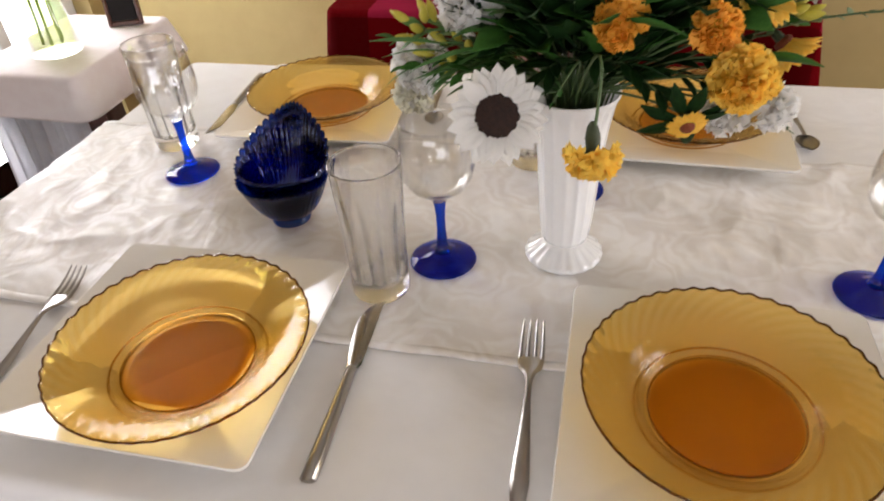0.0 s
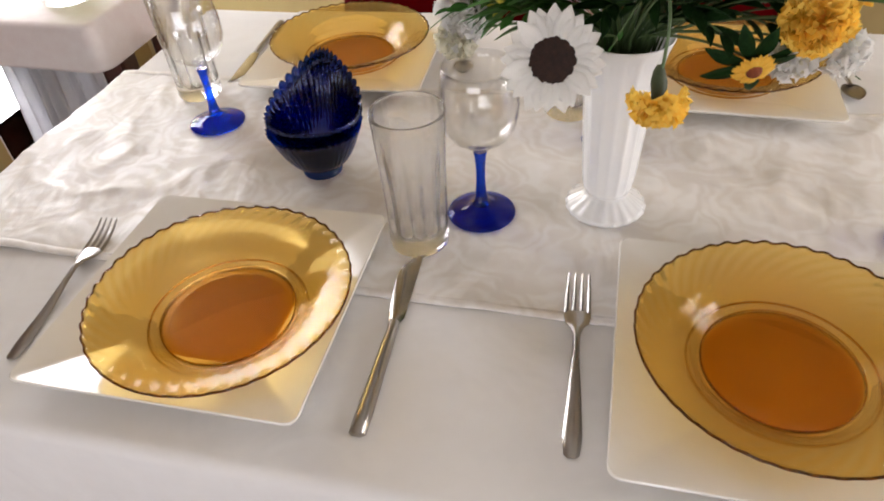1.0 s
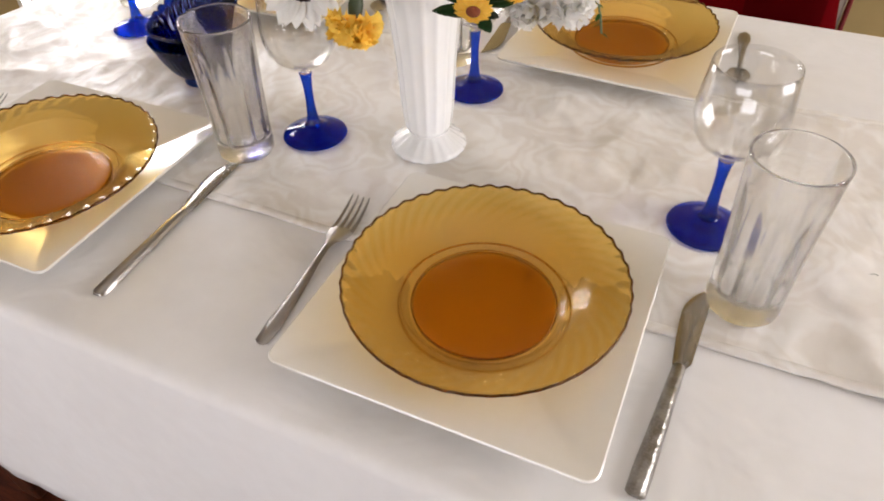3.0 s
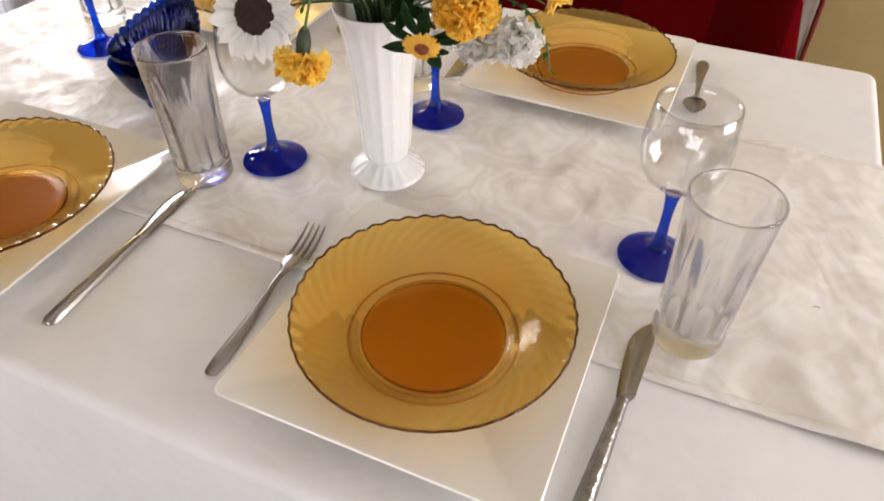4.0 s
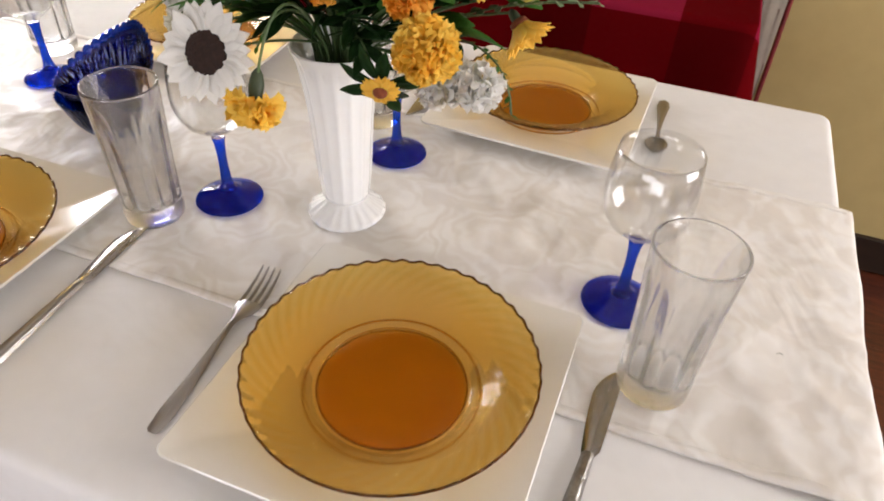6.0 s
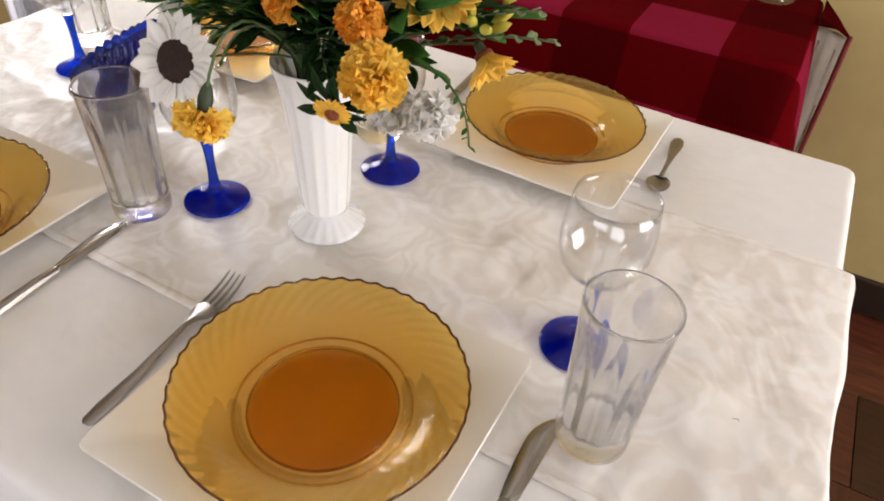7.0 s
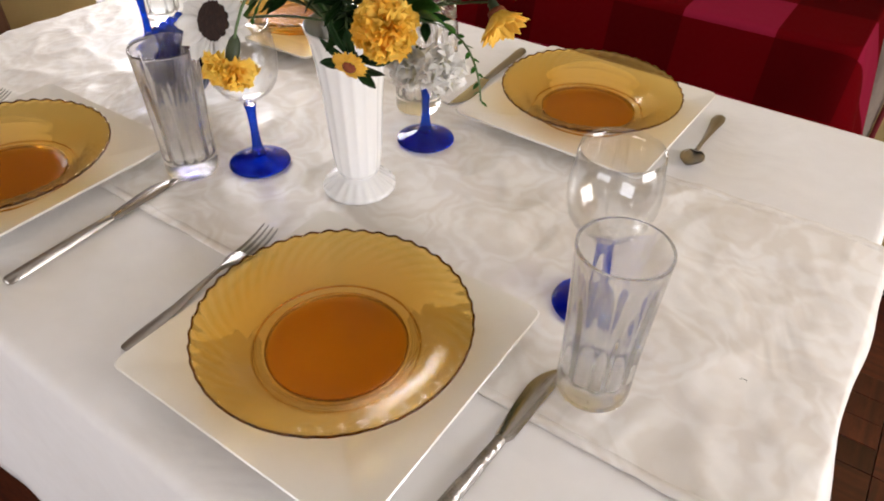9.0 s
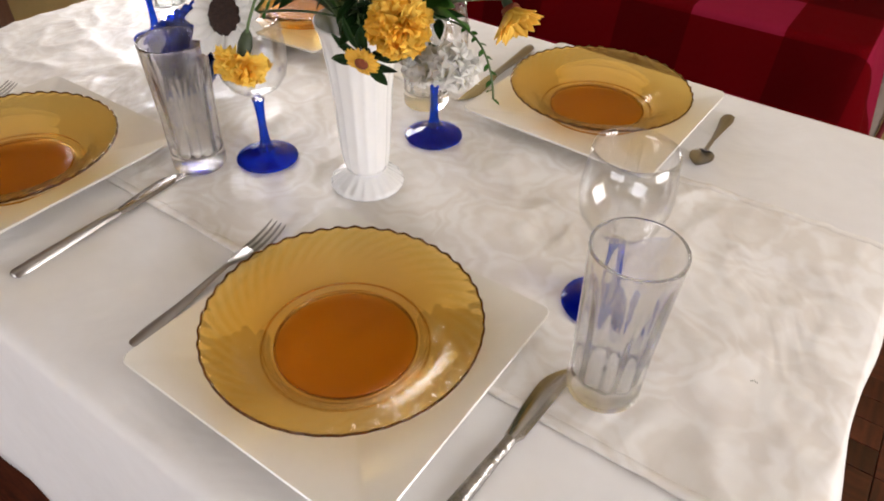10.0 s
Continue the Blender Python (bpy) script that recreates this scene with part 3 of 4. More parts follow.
def square_ring(h, z, r, side=8, corner=5):
    pts = []
    for q in range(4):
        cx, cy = (h - r), (h - r)
        for k in range(corner):
            a = radians(90 * k / (corner - 1))
            pts.append(Matrix.Rotation(radians(90 * q), 3, "Z") @ Vector((cx + r * math.cos(a), cy + r * math.sin(a), 0)))
        start = Matrix.Rotation(radians(90 * q), 3, "Z") @ Vector((h - r, h, 0))
        end = Matrix.Rotation(radians(90 * q), 3, "Z") @ Vector((-(h - r), h, 0))
        for k in range(1, side):
            pts.append(start.lerp(end, k / side))
    return [(p.x, p.y, z) for p in pts]


def square_plate(m, label):
    rows = [(0.055, 0.0, 0.004), (0.074, 0.0, 0.004), (0.130, 0.0150, 0.009), (0.1325, 0.0170, 0.010), (0.1330, 0.0185, 0.010), (0.1320, 0.0197, 0.010), (0.1295, 0.0193, 0.009), (0.076, 0.0058, 0.003), (0.068, 0.0045, 0.003), (0.04, 0.0042, 0.003)]
    bm = bmesh.new()
    rings(bm, [square_ring(h, z, r) for h, z, r in rows], False, True, True)
    return solid("square_plate", bm, PORCELAIN, label, "plate", "", "square plates", True, 28, m)


PLATES = {"A": pose(-0.372, -0.136, ON, 0, 0, 0.6), "B": pose(0.131, -0.132, ON, 0, 0, 0), "C": pose(-0.415, 0.390, ON, 0, 0, 2.5), "D": pose(0.125, 0.390, ON, 0, 0, -1.5)}
first_square = square_plate(PLATES["A"], "cream white square porcelain plate under an amber plate")
for key in "BCD":
    copy_thing(first_square, PLATES[key])


def amber_plate(m):
    """Soup plate of pressed amber glass: thick flat base, step ring and a swirl-ribbed scalloped rim."""
    ob = thing("amber_plate", m, "amber glass soup plate with a swirled scalloped rim", "plate", "amber plates")
    ribs, n = 44, 264
    top = [(0.0625, 0.0052), (0.0660, 0.0068), (0.0700, 0.0100), (0.0745, 0.0150), (0.0765, 0.0165), (0.0790, 0.0178), (0.0840, 0.0225), (0.0890, 0.0262), (0.0950, 0.0290), (0.1010, 0.0315), (0.1070, 0.0338), (0.1130, 0.0358), (0.1165, 0.0372), (0.1178, 0.0380)]
    low = [(0.1186, 0.0364), (0.1182, 0.0346)] + [(r + 0.0006, z - 0.0030) for r, z in top[-2::-1]]
    low[-1] = (0.0625, 0.0005)
    prof = top + low

    def wave(a, row, r, z):
        t = min(1.0, max(0.0, (r - 0.079) / 0.012))
        s = math.sin(ribs * a + (r - 0.08) * 540)
        e = max(0.0, (r - 0.106) / 0.012)
        return r + 0.0005 * e * s, z + (0.0015 if row < len(top) else -0.0003) * t * s

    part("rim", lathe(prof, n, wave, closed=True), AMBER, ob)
    loop = [2 * math.pi * k / n for k in range(n)]
    edge = []
    for k in range(8):
        c, s8 = math.cos(math.pi * k / 4), math.sin(math.pi * k / 4)
        edge.append([((0.1190 + 0.0010 * c + 0.0004 * math.sin(ribs * a + 21.0)) * math.cos(a), (0.1190 + 0.0010 * c + 0.0004 * math.sin(ribs * a + 21.0)) * math.sin(a), 0.0366 + 0.0012 * s8 + 0.0010 * math.sin(ribs * a + 21.0)) for a in loop])
    part("edge", rings(bmesh.new(), edge, True), AMBER_EDGE, ob, "thick darker amber edge")
    # added torus that draws the dark refraction line below the well's step
    ring = [[((0.0738 + 0.0011 * math.cos(math.pi * k / 4)) * math.cos(a), (0.0738 + 0.0011 * math.cos(math.pi * k / 4)) * math.sin(a), 0.0040 + 0.0011 * math.sin(math.pi * k / 4)) for a in loop[::3]] for k in range(8)]
    part("step_line", rings(bmesh.new(), ring, True), AMBER_RING, ob, "darker refraction line drawn below the step of the well")
    line = [[((0.0624 + 0.0006 * math.cos(math.pi * k / 3)) * math.cos(a), (0.0624 + 0.0006 * math.cos(math.pi * k / 3)) * math.sin(a), 0.0058 + 0.0006 * math.sin(math.pi * k / 3)) for a in loop[::3]] for k in range(6)]
    part("base_ring", rings(bmesh.new(), line, True), AMBER_RING, ob, "fine darker ring round the base")
    part("base", lathe([(0.02, 0.0004), (0.0560, 0.0002), (0.0600, 0.0), (0.0620, 0.0010), (0.0622, 0.0045), (0.0600, 0.0058), (0.05, 0.0052), (0.02, 0.0050)], 72), AMBER_BASE, ob, "thick amber base")
    return ob


first_amber = amber_plate(PLATES["A"] @ pose(0.020, -0.020, 0.0055, 0.4, 0, 0))
for key, spin in (("B", 4), ("C", 7), ("D", 2)):
    copy_thing(first_amber, PLATES[key] @ pose(0, 0, 0.005, 0, 0, spin))

# ---- cutlery ----


def strip(stations, bm=None, dish=0.0, across=6, sharp=False):
    """A forged bar along y: (y, half width, height, thickness, shift in x) stations with a soft lens section."""
    bm = bm or bmesh.new()
    loops = []
    for y, w, z, t, dx in stations:
        up = [(dx + w * (2 * k / across - 1), y, z + t * (1 - abs(2 * k / across - 1) ** 3) - (dish * w * (1 - (2 * k / across - 1) ** 2) if dish else 0)) for k in range(across + 1)]
        down = [(dx + w * (2 * k / across - 1) * 0.98, y, z + 0.0 - (dish * w * (1 - (2 * k / across - 1) ** 2) if dish else 0)) for k in range(across, -1, -1)]
        loops.append(up + down)
    return rings(bm, loops, False, True, True)


def lay(end, tip, z=ON, lean=0.0):
    d = Vector((tip[0] - end[0], tip[1] - end[1], 0))
    return Matrix.Translation((end[0], end[1], z)) @ Matrix.Rotation(math.atan2(-d.x, d.y), 4, "Z") @ Matrix.Rotation(radians(lean), 4, "X")


def fork(m, label):
    bm = strip([(0.000, 0.0030, 0.0006, 0.0012, 0), (0.003, 0.0062, 0.0004, 0.0020, 0), (0.02, 0.0078, 0.0004, 0.0024, 0), (0.06, 0.0056, 0.0020, 0.0026, 0), (0.10, 0.0032, 0.0062, 0.0028, 0), (0.118, 0.0030, 0.0078, 0.0028, 0), (0.128, 0.0055, 0.0070, 0.0024, 0), (0.136, 0.0108, 0.0050, 0.0020, 0), (0.146, 0.0122, 0.0034, 0.0018, 0), (0.152, 0.0122, 0.0030, 0.0018, 0)])
    for k in range(4):
        x = -0.0101 + k * 0.00673
        strip([(0.150, 0.0021, 0.0031, 0.0018, x), (0.165, 0.0019, 0.0040, 0.0017, x), (0.180, 0.0016, 0.0072, 0.0014, x * 0.97), (0.191, 0.0012, 0.0112, 0.0010, x * 0.94), (0.194, 0.0005, 0.0126, 0.0005, x * 0.93)], bm, across=2)
    return solid("dinner_fork", bm, STEEL, label, "fork", "", "dinner forks", True, 40, m)


def spoon(m, label):
    ob = thing("dessert_spoon", m, label, "spoon", "dessert spoons")
    part("handle", strip([(0.0, 0.0030, 0.0006, 0.0012, 0), (0.003, 0.0070, 0.0004, 0.0018, 0), (0.018, 0.0090, 0.0004, 0.0022, 0), (0.05, 0.0055, 0.0018, 0.0024, 0), (0.09, 0.0030, 0.0060, 0.0026, 0), (0.118, 0.0028, 0.0078, 0.0026, 0), (0.124, 0.0030, 0.0074, 0.0024, 0)]), STEEL, ob, auto=40)
    st = [(0.1215 + 0.043 * k / 12, max(0.0022, 0.0150 * math.sin(math.pi * (0.06 + 0.94 * k / 12) ** 0.85 * 0.999) ** 0.6), 0.0074 + 0.001 * k / 12, 0.0009, 0) for k in range(13)]
    part("bowl", strip(st, dish=0.42, across=10), STEEL, ob)
    return ob


def knife(m, label, handle_mat):
    ob = thing("table_knife", m, label, "knife", "table knives")
    part("handle", strip([(0.0, 0.0040, 0.0010, 0.0034, 0), (0.003, 0.0074, 0.0002, 0.0056, 0), (0.02, 0.0076, 0.0, 0.0064, 0), (0.06, 0.0066, 0.0, 0.0062, 0), (0.10, 0.0056, 0.0004, 0.0058, 0), (0.116, 0.0052, 0.0004, 0.0052, 0), (0.1235, 0.0050, 0.0010, 0.0034, 0)], across=8), handle_mat, ob, auto=50)
    # straight back on one side; the edge swells and curves over to the tip on the other
    stations = []
    for k in range(17):
        t = k / 16
        back = 0.0052 + 0.0030 * min(1.0, t / 0.06) - 0.0010 * t
        edge = -0.0058 - 0.0072 * math.sin(min(1.0, t / 0.75) * math.pi / 2) + 0.0190 * max(0.0, (t - 0.58) / 0.42) ** 2.2
        stations.append((0.1225 + 0.0985 * t, max(0.0008, (back - edge) / 2), 0.0012 - 0.0004 * t, 0.0019 - 0.0010 * t, (back + edge) / 2))
    part("blade", strip(stations, across=4), BLADE, ob, auto=40)
    return ob


first_fork = fork(lay((-0.027, -0.241), (-0.037, -0.047), TOP + 0.0008), "plain steel dinner fork on the white cloth")
copy_thing(first_fork, lay((-0.537, -0.236), (-0.557, -0.031), TOP + 0.0008))
first_knife = knife(lay((-0.195, -0.254), (-0.201, -0.038), TOP + 0.0010, 0.9), "steel table knife with a slim plain handle", STEEL)
copy_thing(first_knife, lay((-0.587, 0.512), (-0.573, 0.298)))
copy_thing(first_knife, lay((-0.049, 0.520), (-0.038, 0.300)))
knife(lay((0.2885, -0.250), (0.3035, -0.030), TOP + 0.0010, 0.9), "steel table knife with an engraved ornate handle", ORNATE)
first_spoon = spoon(lay((0.277, 0.503), (0.283, 0.338), TOP + 0.0008), "small steel dessert spoon on the white cloth")
copy_thing(first_spoon, lay((-0.262, 0.508), (-0.233, 0.345)))

# ---- glasses ----


def goblet(m):
    ob = thing("wine_goblet", m, "clear wine goblet with a cobalt blue stem and foot", "goblet", "wine goblets")
    part("foot", lathe([(0.030, 0.0), (0.0365, 0.0004), (0.0372, 0.0016), (0.0355, 0.0030), (0.026, 0.0058), (0.016, 0.0092), (0.0105, 0.0135)], 48), BLUE, ob, "cobalt blue glass foot")
    part("stem", lathe([(0.0104, 0.0137), (0.0075, 0.0190), (0.0058, 0.028), (0.0048, 0.044), (0.0050, 0.060), (0.0062, 0.074), (0.0074, 0.0795)], 32), BLUE, ob, "cobalt blue glass stem")
    outer = [(0.0074, 0.0800), (0.0082, 0.0825), (0.0078, 0.0850), (0.0110, 0.0878), (0.0200, 0.0915), (0.0295, 0.0990), (0.0358, 0.1095), (0.0388, 0.1220), (0.0393, 0.1340), (0.0382, 0.1480), (0.0364, 0.1620), (0.0350, 0.1735)]
    inner = [(0.0342, 0.1738), (0.0354, 0.1620), (0.0372, 0.1480), (0.0383, 0.1340), (0.0377, 0.1220), (0.0347, 0.1100), (0.0283, 0.1000), (0.0185, 0.0930), (0.0060, 0.0902)]
    part("bowl", lathe(outer + inner, 64), BOWL, ob, "clear glass bowl")
    return ob


first_goblet = goblet(pose(-0.149, 0.043, ON))
for x, y in ((-0.540, 0.183), (-0.017, 0.207), (0.289, 0.053)):
    copy_thing(first_goblet, pose(x, y, ON))


def tumbler(m):
    """Tall cast tumbler: round outside, ten hollow flutes inside, a heavy base."""
    ob = thing("water_tumbler", m, "tall clear glass tumbler with a fluted thick base", "tumbler", "water tumblers")
    outer = [(0.024, 0.0), (0.0290, 0.0008), (0.0308, 0.0036), (0.0310, 0.0120), (0.0308, 0.030), (0.0312, 0.055), (0.0322, 0.085), (0.0335, 0.115), (0.0347, 0.140), (0.0353, 0.1510), (0.0356, 0.1530), (0.0353, 0.1548)]
    inner = [(0.0343, 0.1553), (0.0334, 0.1546), (0.0332, 0.1525), (0.0328, 0.140), (0.0314, 0.115), (0.0300, 0.085), (0.0288, 0.055), (0.0280, 0.030), (0.0270, 0.0215), (0.0200, 0.0175), (0.006, 0.0165)]

    def wave(a, row, r, z):
        k = min(1.0, max(0.0, (0.125 - z) / 0.05)) * min(1.0, max(0.0, (z - 0.015) / 0.01))
        lobe = abs(math.cos(5 * a)) ** 1.5
        return (r, z) if row < len(outer) else (r - 0.0034 * k * (1 - lobe), z)

    part("glass_wall", lathe(outer + inner, 120, wave), TUMBLER, ob)
    mark = bmesh.new()
    for k, w in enumerate((0.0030, 0.0016, 0.0024)):
        box(mark, -0.008 + 0.0048 * k, -0.008 + 0.0048 * k + w, -0.0175, -0.0163, -0.0006, -0.0002)
    part("maker_mark", mark, CALYX, ob, "small dark moulded marks under the base", smooth=False)
    return ob


first_tumbler = tumbler(pose(-0.204, -0.014, ON))
for x, y, spin in ((-0.605, 0.257, 10), (-0.076, 0.272, 20), (0.333, -0.037, 5)):
    copy_thing(first_tumbler, pose(x, y, ON, 0, 0, spin))


def leaf_dish(name, m, label):
    """A boat-shaped pressed glass dish with a raised pointed back, ribs and a toothed rim."""
    ob = thing(name, m, label, "glass dish", "stacked glass dishes")
    n, rows, teeth = 528, 18, 44

    def rim(a):
        c, s = math.cos(a), math.sin(a)
        y = 0.085 * s if s > 0 else 0.050 * s
        x = 0.056 * c * (1 - 0.42 * max(0.0, s) ** 2.2)
        z = 0.060 + 0.045 * max(0.0, (y + 0.02) / 0.105) ** 1.3
        return x, y, z

    def level(p, inset):
        loop = []
        for k in range(n):
            a = 2 * math.pi * k / n
            rx, ry, rz = rim(a)
            q = p**0.62
            edge = max(0.0, (p - 0.80) / 0.20)
            tooth = abs(math.sin(teeth / 2 * a)) ** 0.7
            rib = 1 + 0.005 * math.sin(teeth * a + 1.57) * min(1.0, 3 * p) * (-1 if inset else 1) + edge * 0.07 * (tooth - 0.55)
            x = (0.019 * math.cos(a) * (1 - q) + rx * q) * rib
            y = (0.019 * math.sin(a) * (1 - q) + ry * q) * rib
            d = math.hypot(x, y) or 1
            loop.append((x - inset * x / d, y - inset * y / d, 0.010 + (rz - 0.010) * p**1.25 + edge * 0.0035 * (tooth - 0.55) + inset * 0.8 * (1 - p)))
        return loop

    loops = [level(k / rows, 0.0) for k in range(rows + 1)] + [level(k / rows, 0.003) for k in range(rows, -1, -1)]
    part("bowl", rings(bmesh.new(), loops, False, True, True), BLUE_DISH, ob)
    part("foot", lathe([(0.018, 0.0), (0.0235, 0.0006), (0.0240, 0.0030), (0.0205, 0.0065), (0.0185, 0.0098)], 36), BLUE_DISH, ob)
    return ob


lower_dish = leaf_dish("blue_dish", pose(-0.355, 0.098, ON - 0.002, 0, 0, 8), "cobalt blue leaf-shaped glass dish with a toothed rim")
tagged(copy_thing(lower_dish, pose(-0.356, 0.102, ON + 0.0095, -3, 0, 10)), "cobalt blue glass dish stacked inside another one")


def flower_vase(m):
    ob = thing("flower_vase", m, "white fluted milk-glass vase on a round foot", "vase")

    def flute(a, row, r, z):
        return r * (1 - 0.045 * abs(math.sin(8 * a)) ** 0.7) if 2 <= row <= 7 else r, z

    def rays(a, row, r, z):
        return r * (1 + 0.012 * math.cos(20 * a)), z + (0.0009 * math.cos(20 * a) if 1 < row < 5 else 0)

    part("foot", lathe([(0.037, 0.0), (0.0415, 0.0006), (0.0425, 0.0030), (0.039, 0.0065), (0.032, 0.0115), (0.025, 0.0170), (0.0215, 0.0205)], 80, rays), MILK, ob)
    part("body", lathe([(0.0205, 0.0207), (0.0232, 0.0225), (0.0262, 0.0300), (0.0284, 0.0500), (0.0304, 0.0850), (0.0325, 0.1200), (0.0362, 0.1550), (0.0405, 0.1800), (0.0438, 0.1900), (0.0447, 0.1935), (0.0440, 0.1950), (0.0416, 0.1925), (0.0330, 0.1500), (0.0290, 0.1100), (0.0245, 0.0600), (0.0180, 0.0320)], 96, flute), MILK, ob)
    return ob


VX, VY = -0.019, 0.077
flower_vase(pose(VX, VY, ON))

# ---- artificial flowers in the vase ----


def blade_mesh(name, length, width, mat, cup=0.15, droop=0.0, tip=0.25, rows=6):
    """A petal or leaf along y from the origin, cupped across and drooping along, 0.5 mm thick."""
    bm = bmesh.new()
    loops = []
    for k in range(rows + 1):
        t = k / rows
        w = width / 2 * max(0.06, math.sin(math.pi * min(1.0, t * (1 - tip) + tip * t * t + 0.06)) ** 0.75) if tip < 0.9 else width / 2 * (0.2 + 0.8 * t**0.6)
        y, z = length * t, -droop * length * t * t
        up = [(w * s, y, z + cup * w * s * s + 0.0003) for s in (-1, -0.4, 0, 0.4, 1)]
        low = [(w * s, y, z + cup * w * s * s - 0.0002) for s in (1, 0.4, 0, -0.4, -1)]
        loops.append(up + low)
    rings(bm, loops, False, True, True)
    return finish(bm, name, mat)


PETAL_DAISY = blade_mesh("petal", 0.028, 0.016, WHITE_PETAL, 0.25, 0.18)
PETAL_SUN = blade_mesh("petal", 0.024, 0.012, YELLOW_PETAL, 0.3, 0.05)
PETAL_SMALL = blade_mesh("petal", 0.011, 0.0065, YELLOW_PETAL, 0.3, 0.25)
LEAF_BROAD = blade_mesh("leaf", 0.055, 0.030, LEAF, 0.25, 0.15)
LEAF_BROAD_MID = blade_mesh("leaf", 0.052, 0.024, LEAF_MID, 0.25, 0.2)
LEAF_NARROW = blade_mesh("leaf", 0.036, 0.011, LEAF, 0.25, 0.2)
LEAF_FRESH = blade_mesh("leaf", 0.042, 0.012, GRASS, 0.25, 0.25)
LEAF_SMALL = blade_mesh("leaf", 0.022, 0.0085, LEAF_MID, 0.3, 0.15)
LEAF_CALYX = blade_mesh("leaf", 0.022, 0.0085, LEAF, 0.3, 0.15)
LEAF_ROUND = blade_mesh("leaf", 0.0105, 0.0085, LEAF_PALE, 0.2, 0.1)
LEAF_TINY = blade_mesh("leaf", 0.008, 0.004, LEAF_MID, 0.2, 0.1)
BLADE_GRASS = blade_mesh("leaf", 0.062, 0.0045, GRASS, 0.3, 0.3, 0.1, 10)


def mouth(rng):
    a, r = rng.uniform(0, 2 * math.pi), rng.uniform(0.0, 0.022)
    return Vector((VX + r * math.cos(a), VY + r * math.sin(a), ON + 0.06))


def stem_to(ob, rng, place, way, radius=0.0012, over=None, mat=None, low=0.0):
    """The stalk from inside the vase to the back of a flower head, in the head's own frame."""
    start = mouth(rng)
    rim = Vector((VX + (place[0] - VX) * 0.16, VY + (place[1] - VY) * 0.16, ON + 0.20))
    back = Vector(place) - Vector(way).normalized() * 0.010
    far = over if over else rim.lerp(back, 0.5) + Vector((0, 0, 0.012))
    pts = [start.lerp(rim, k / 4) for k in range(4)] + bend(rim, far, back, 10)
    inv = ob.matrix_world.inverted()
    part("stem", tube([inv @ Vector(p) for p in pts], radius, 6), mat or STALK, ob, "thin green stem")


def daisy(name, place, way, petal, n, inner, disc_r, disc_mat, label, rng, layers=2, cup=8.0, over=None, leaves=0):
    ob = thing(name, facing(place, way, rng.uniform(0, 90)), label, "flower")
    for lay_no in range(layers):
        for k in range(n):
            a = 360 * (k + 0.5 * lay_no) / n + rng.uniform(-4, 4)
            tilt = cup + 9 * lay_no + rng.uniform(-6, 6)
            part("petal", petal, None, ob, m=pose(0, 0, -0.001 - 0.0016 * lay_no + 0.003, 0, 0, a) @ pose(0, inner, 0, tilt, rng.uniform(-8, 8), 0) @ Matrix.Diagonal((1, rng.uniform(0.9, 1.06), 1, 1)))
    part("disc", lathe([(0.001, 0.0068), (disc_r * 0.5, 0.0062), (disc_r * 0.85, 0.0044), (disc_r, 0.0016), (disc_r * 0.9, -0.002), (0.002, -0.004)][::-1], 40, lambda a, row, r, z: (r * (1 + 0.04 * math.sin(13 * a + row)), z)), disc_mat, ob, "rough seeded disc")
    part("calyx", lathe([(0.0015, -0.013), (0.004, -0.009), (disc_r * 0.55, -0.004), (disc_r * 0.5, -0.002)], 14), CALYX, ob)
    for k in range(leaves):
        part("leaf", LEAF_CALYX, None, ob, m=pose(0, 0, -0.006, 0, 0, 360 * k / leaves + rng.uniform(-14, 14)) @ pose(0, 0.006, 0, rng.uniform(-22, 8), rng.uniform(-20, 20), 0) @ Matrix.Scale(1.4, 4))
    stem_to(ob, rng, place, way, over=over)
    return ob


def ruffle(rng, radius, count, low, size, flat=0.75):
    """Many crimped petals crowded on a dome."""
    bm = bmesh.new()
    for k in range(count):
        u = (k + 0.5) / count
        elev = math.acos(1 - u * (1 - low))
        azim = k * 2.399963 + rng.uniform(-0.25, 0.25)
        d = Vector((math.sin(elev) * math.cos(azim), math.sin(elev) * math.sin(azim), math.cos(elev) * flat))
        q = Matrix.Translation(d * radius * 0.45) @ d.to_track_quat("Y", "Z").to_matrix().to_4x4() @ Matrix.Rotation(rng.uniform(0, 6.28), 4, "Y") @ Matrix.Rotation(rng.uniform(0.35, 0.95), 4, "X")
        length, w = radius * rng.uniform(0.58, 0.74), size * rng.uniform(0.8, 1.2)
        cols, rows_ = 7, 3
        grid = []
        ph = rng.uniform(0, 6)
        for i in range(rows_ + 1):
            t = i / rows_
            row = []
            for j in range(cols):
                s = 2 * j / (cols - 1) - 1
                z = 0.20 * size * t * math.sin(ph + s * 7) + 0.3 * size * t * t * (1 - s * s)
                y = length * t * (1 - 0.12 * s * s) + 0.10 * size * t * math.sin(ph * 2 + s * 11)
                row.append(bm.verts.new(q @ Vector((w / 2 * s * (0.3 + 0.7 * t), y, z))))
            grid.append(row)
        for i in range(rows_):
            for j in range(cols - 1):
                bm.faces.new((grid[i][j], grid[i][j + 1], grid[i + 1][j + 1], grid[i + 1][j]))
    return bm


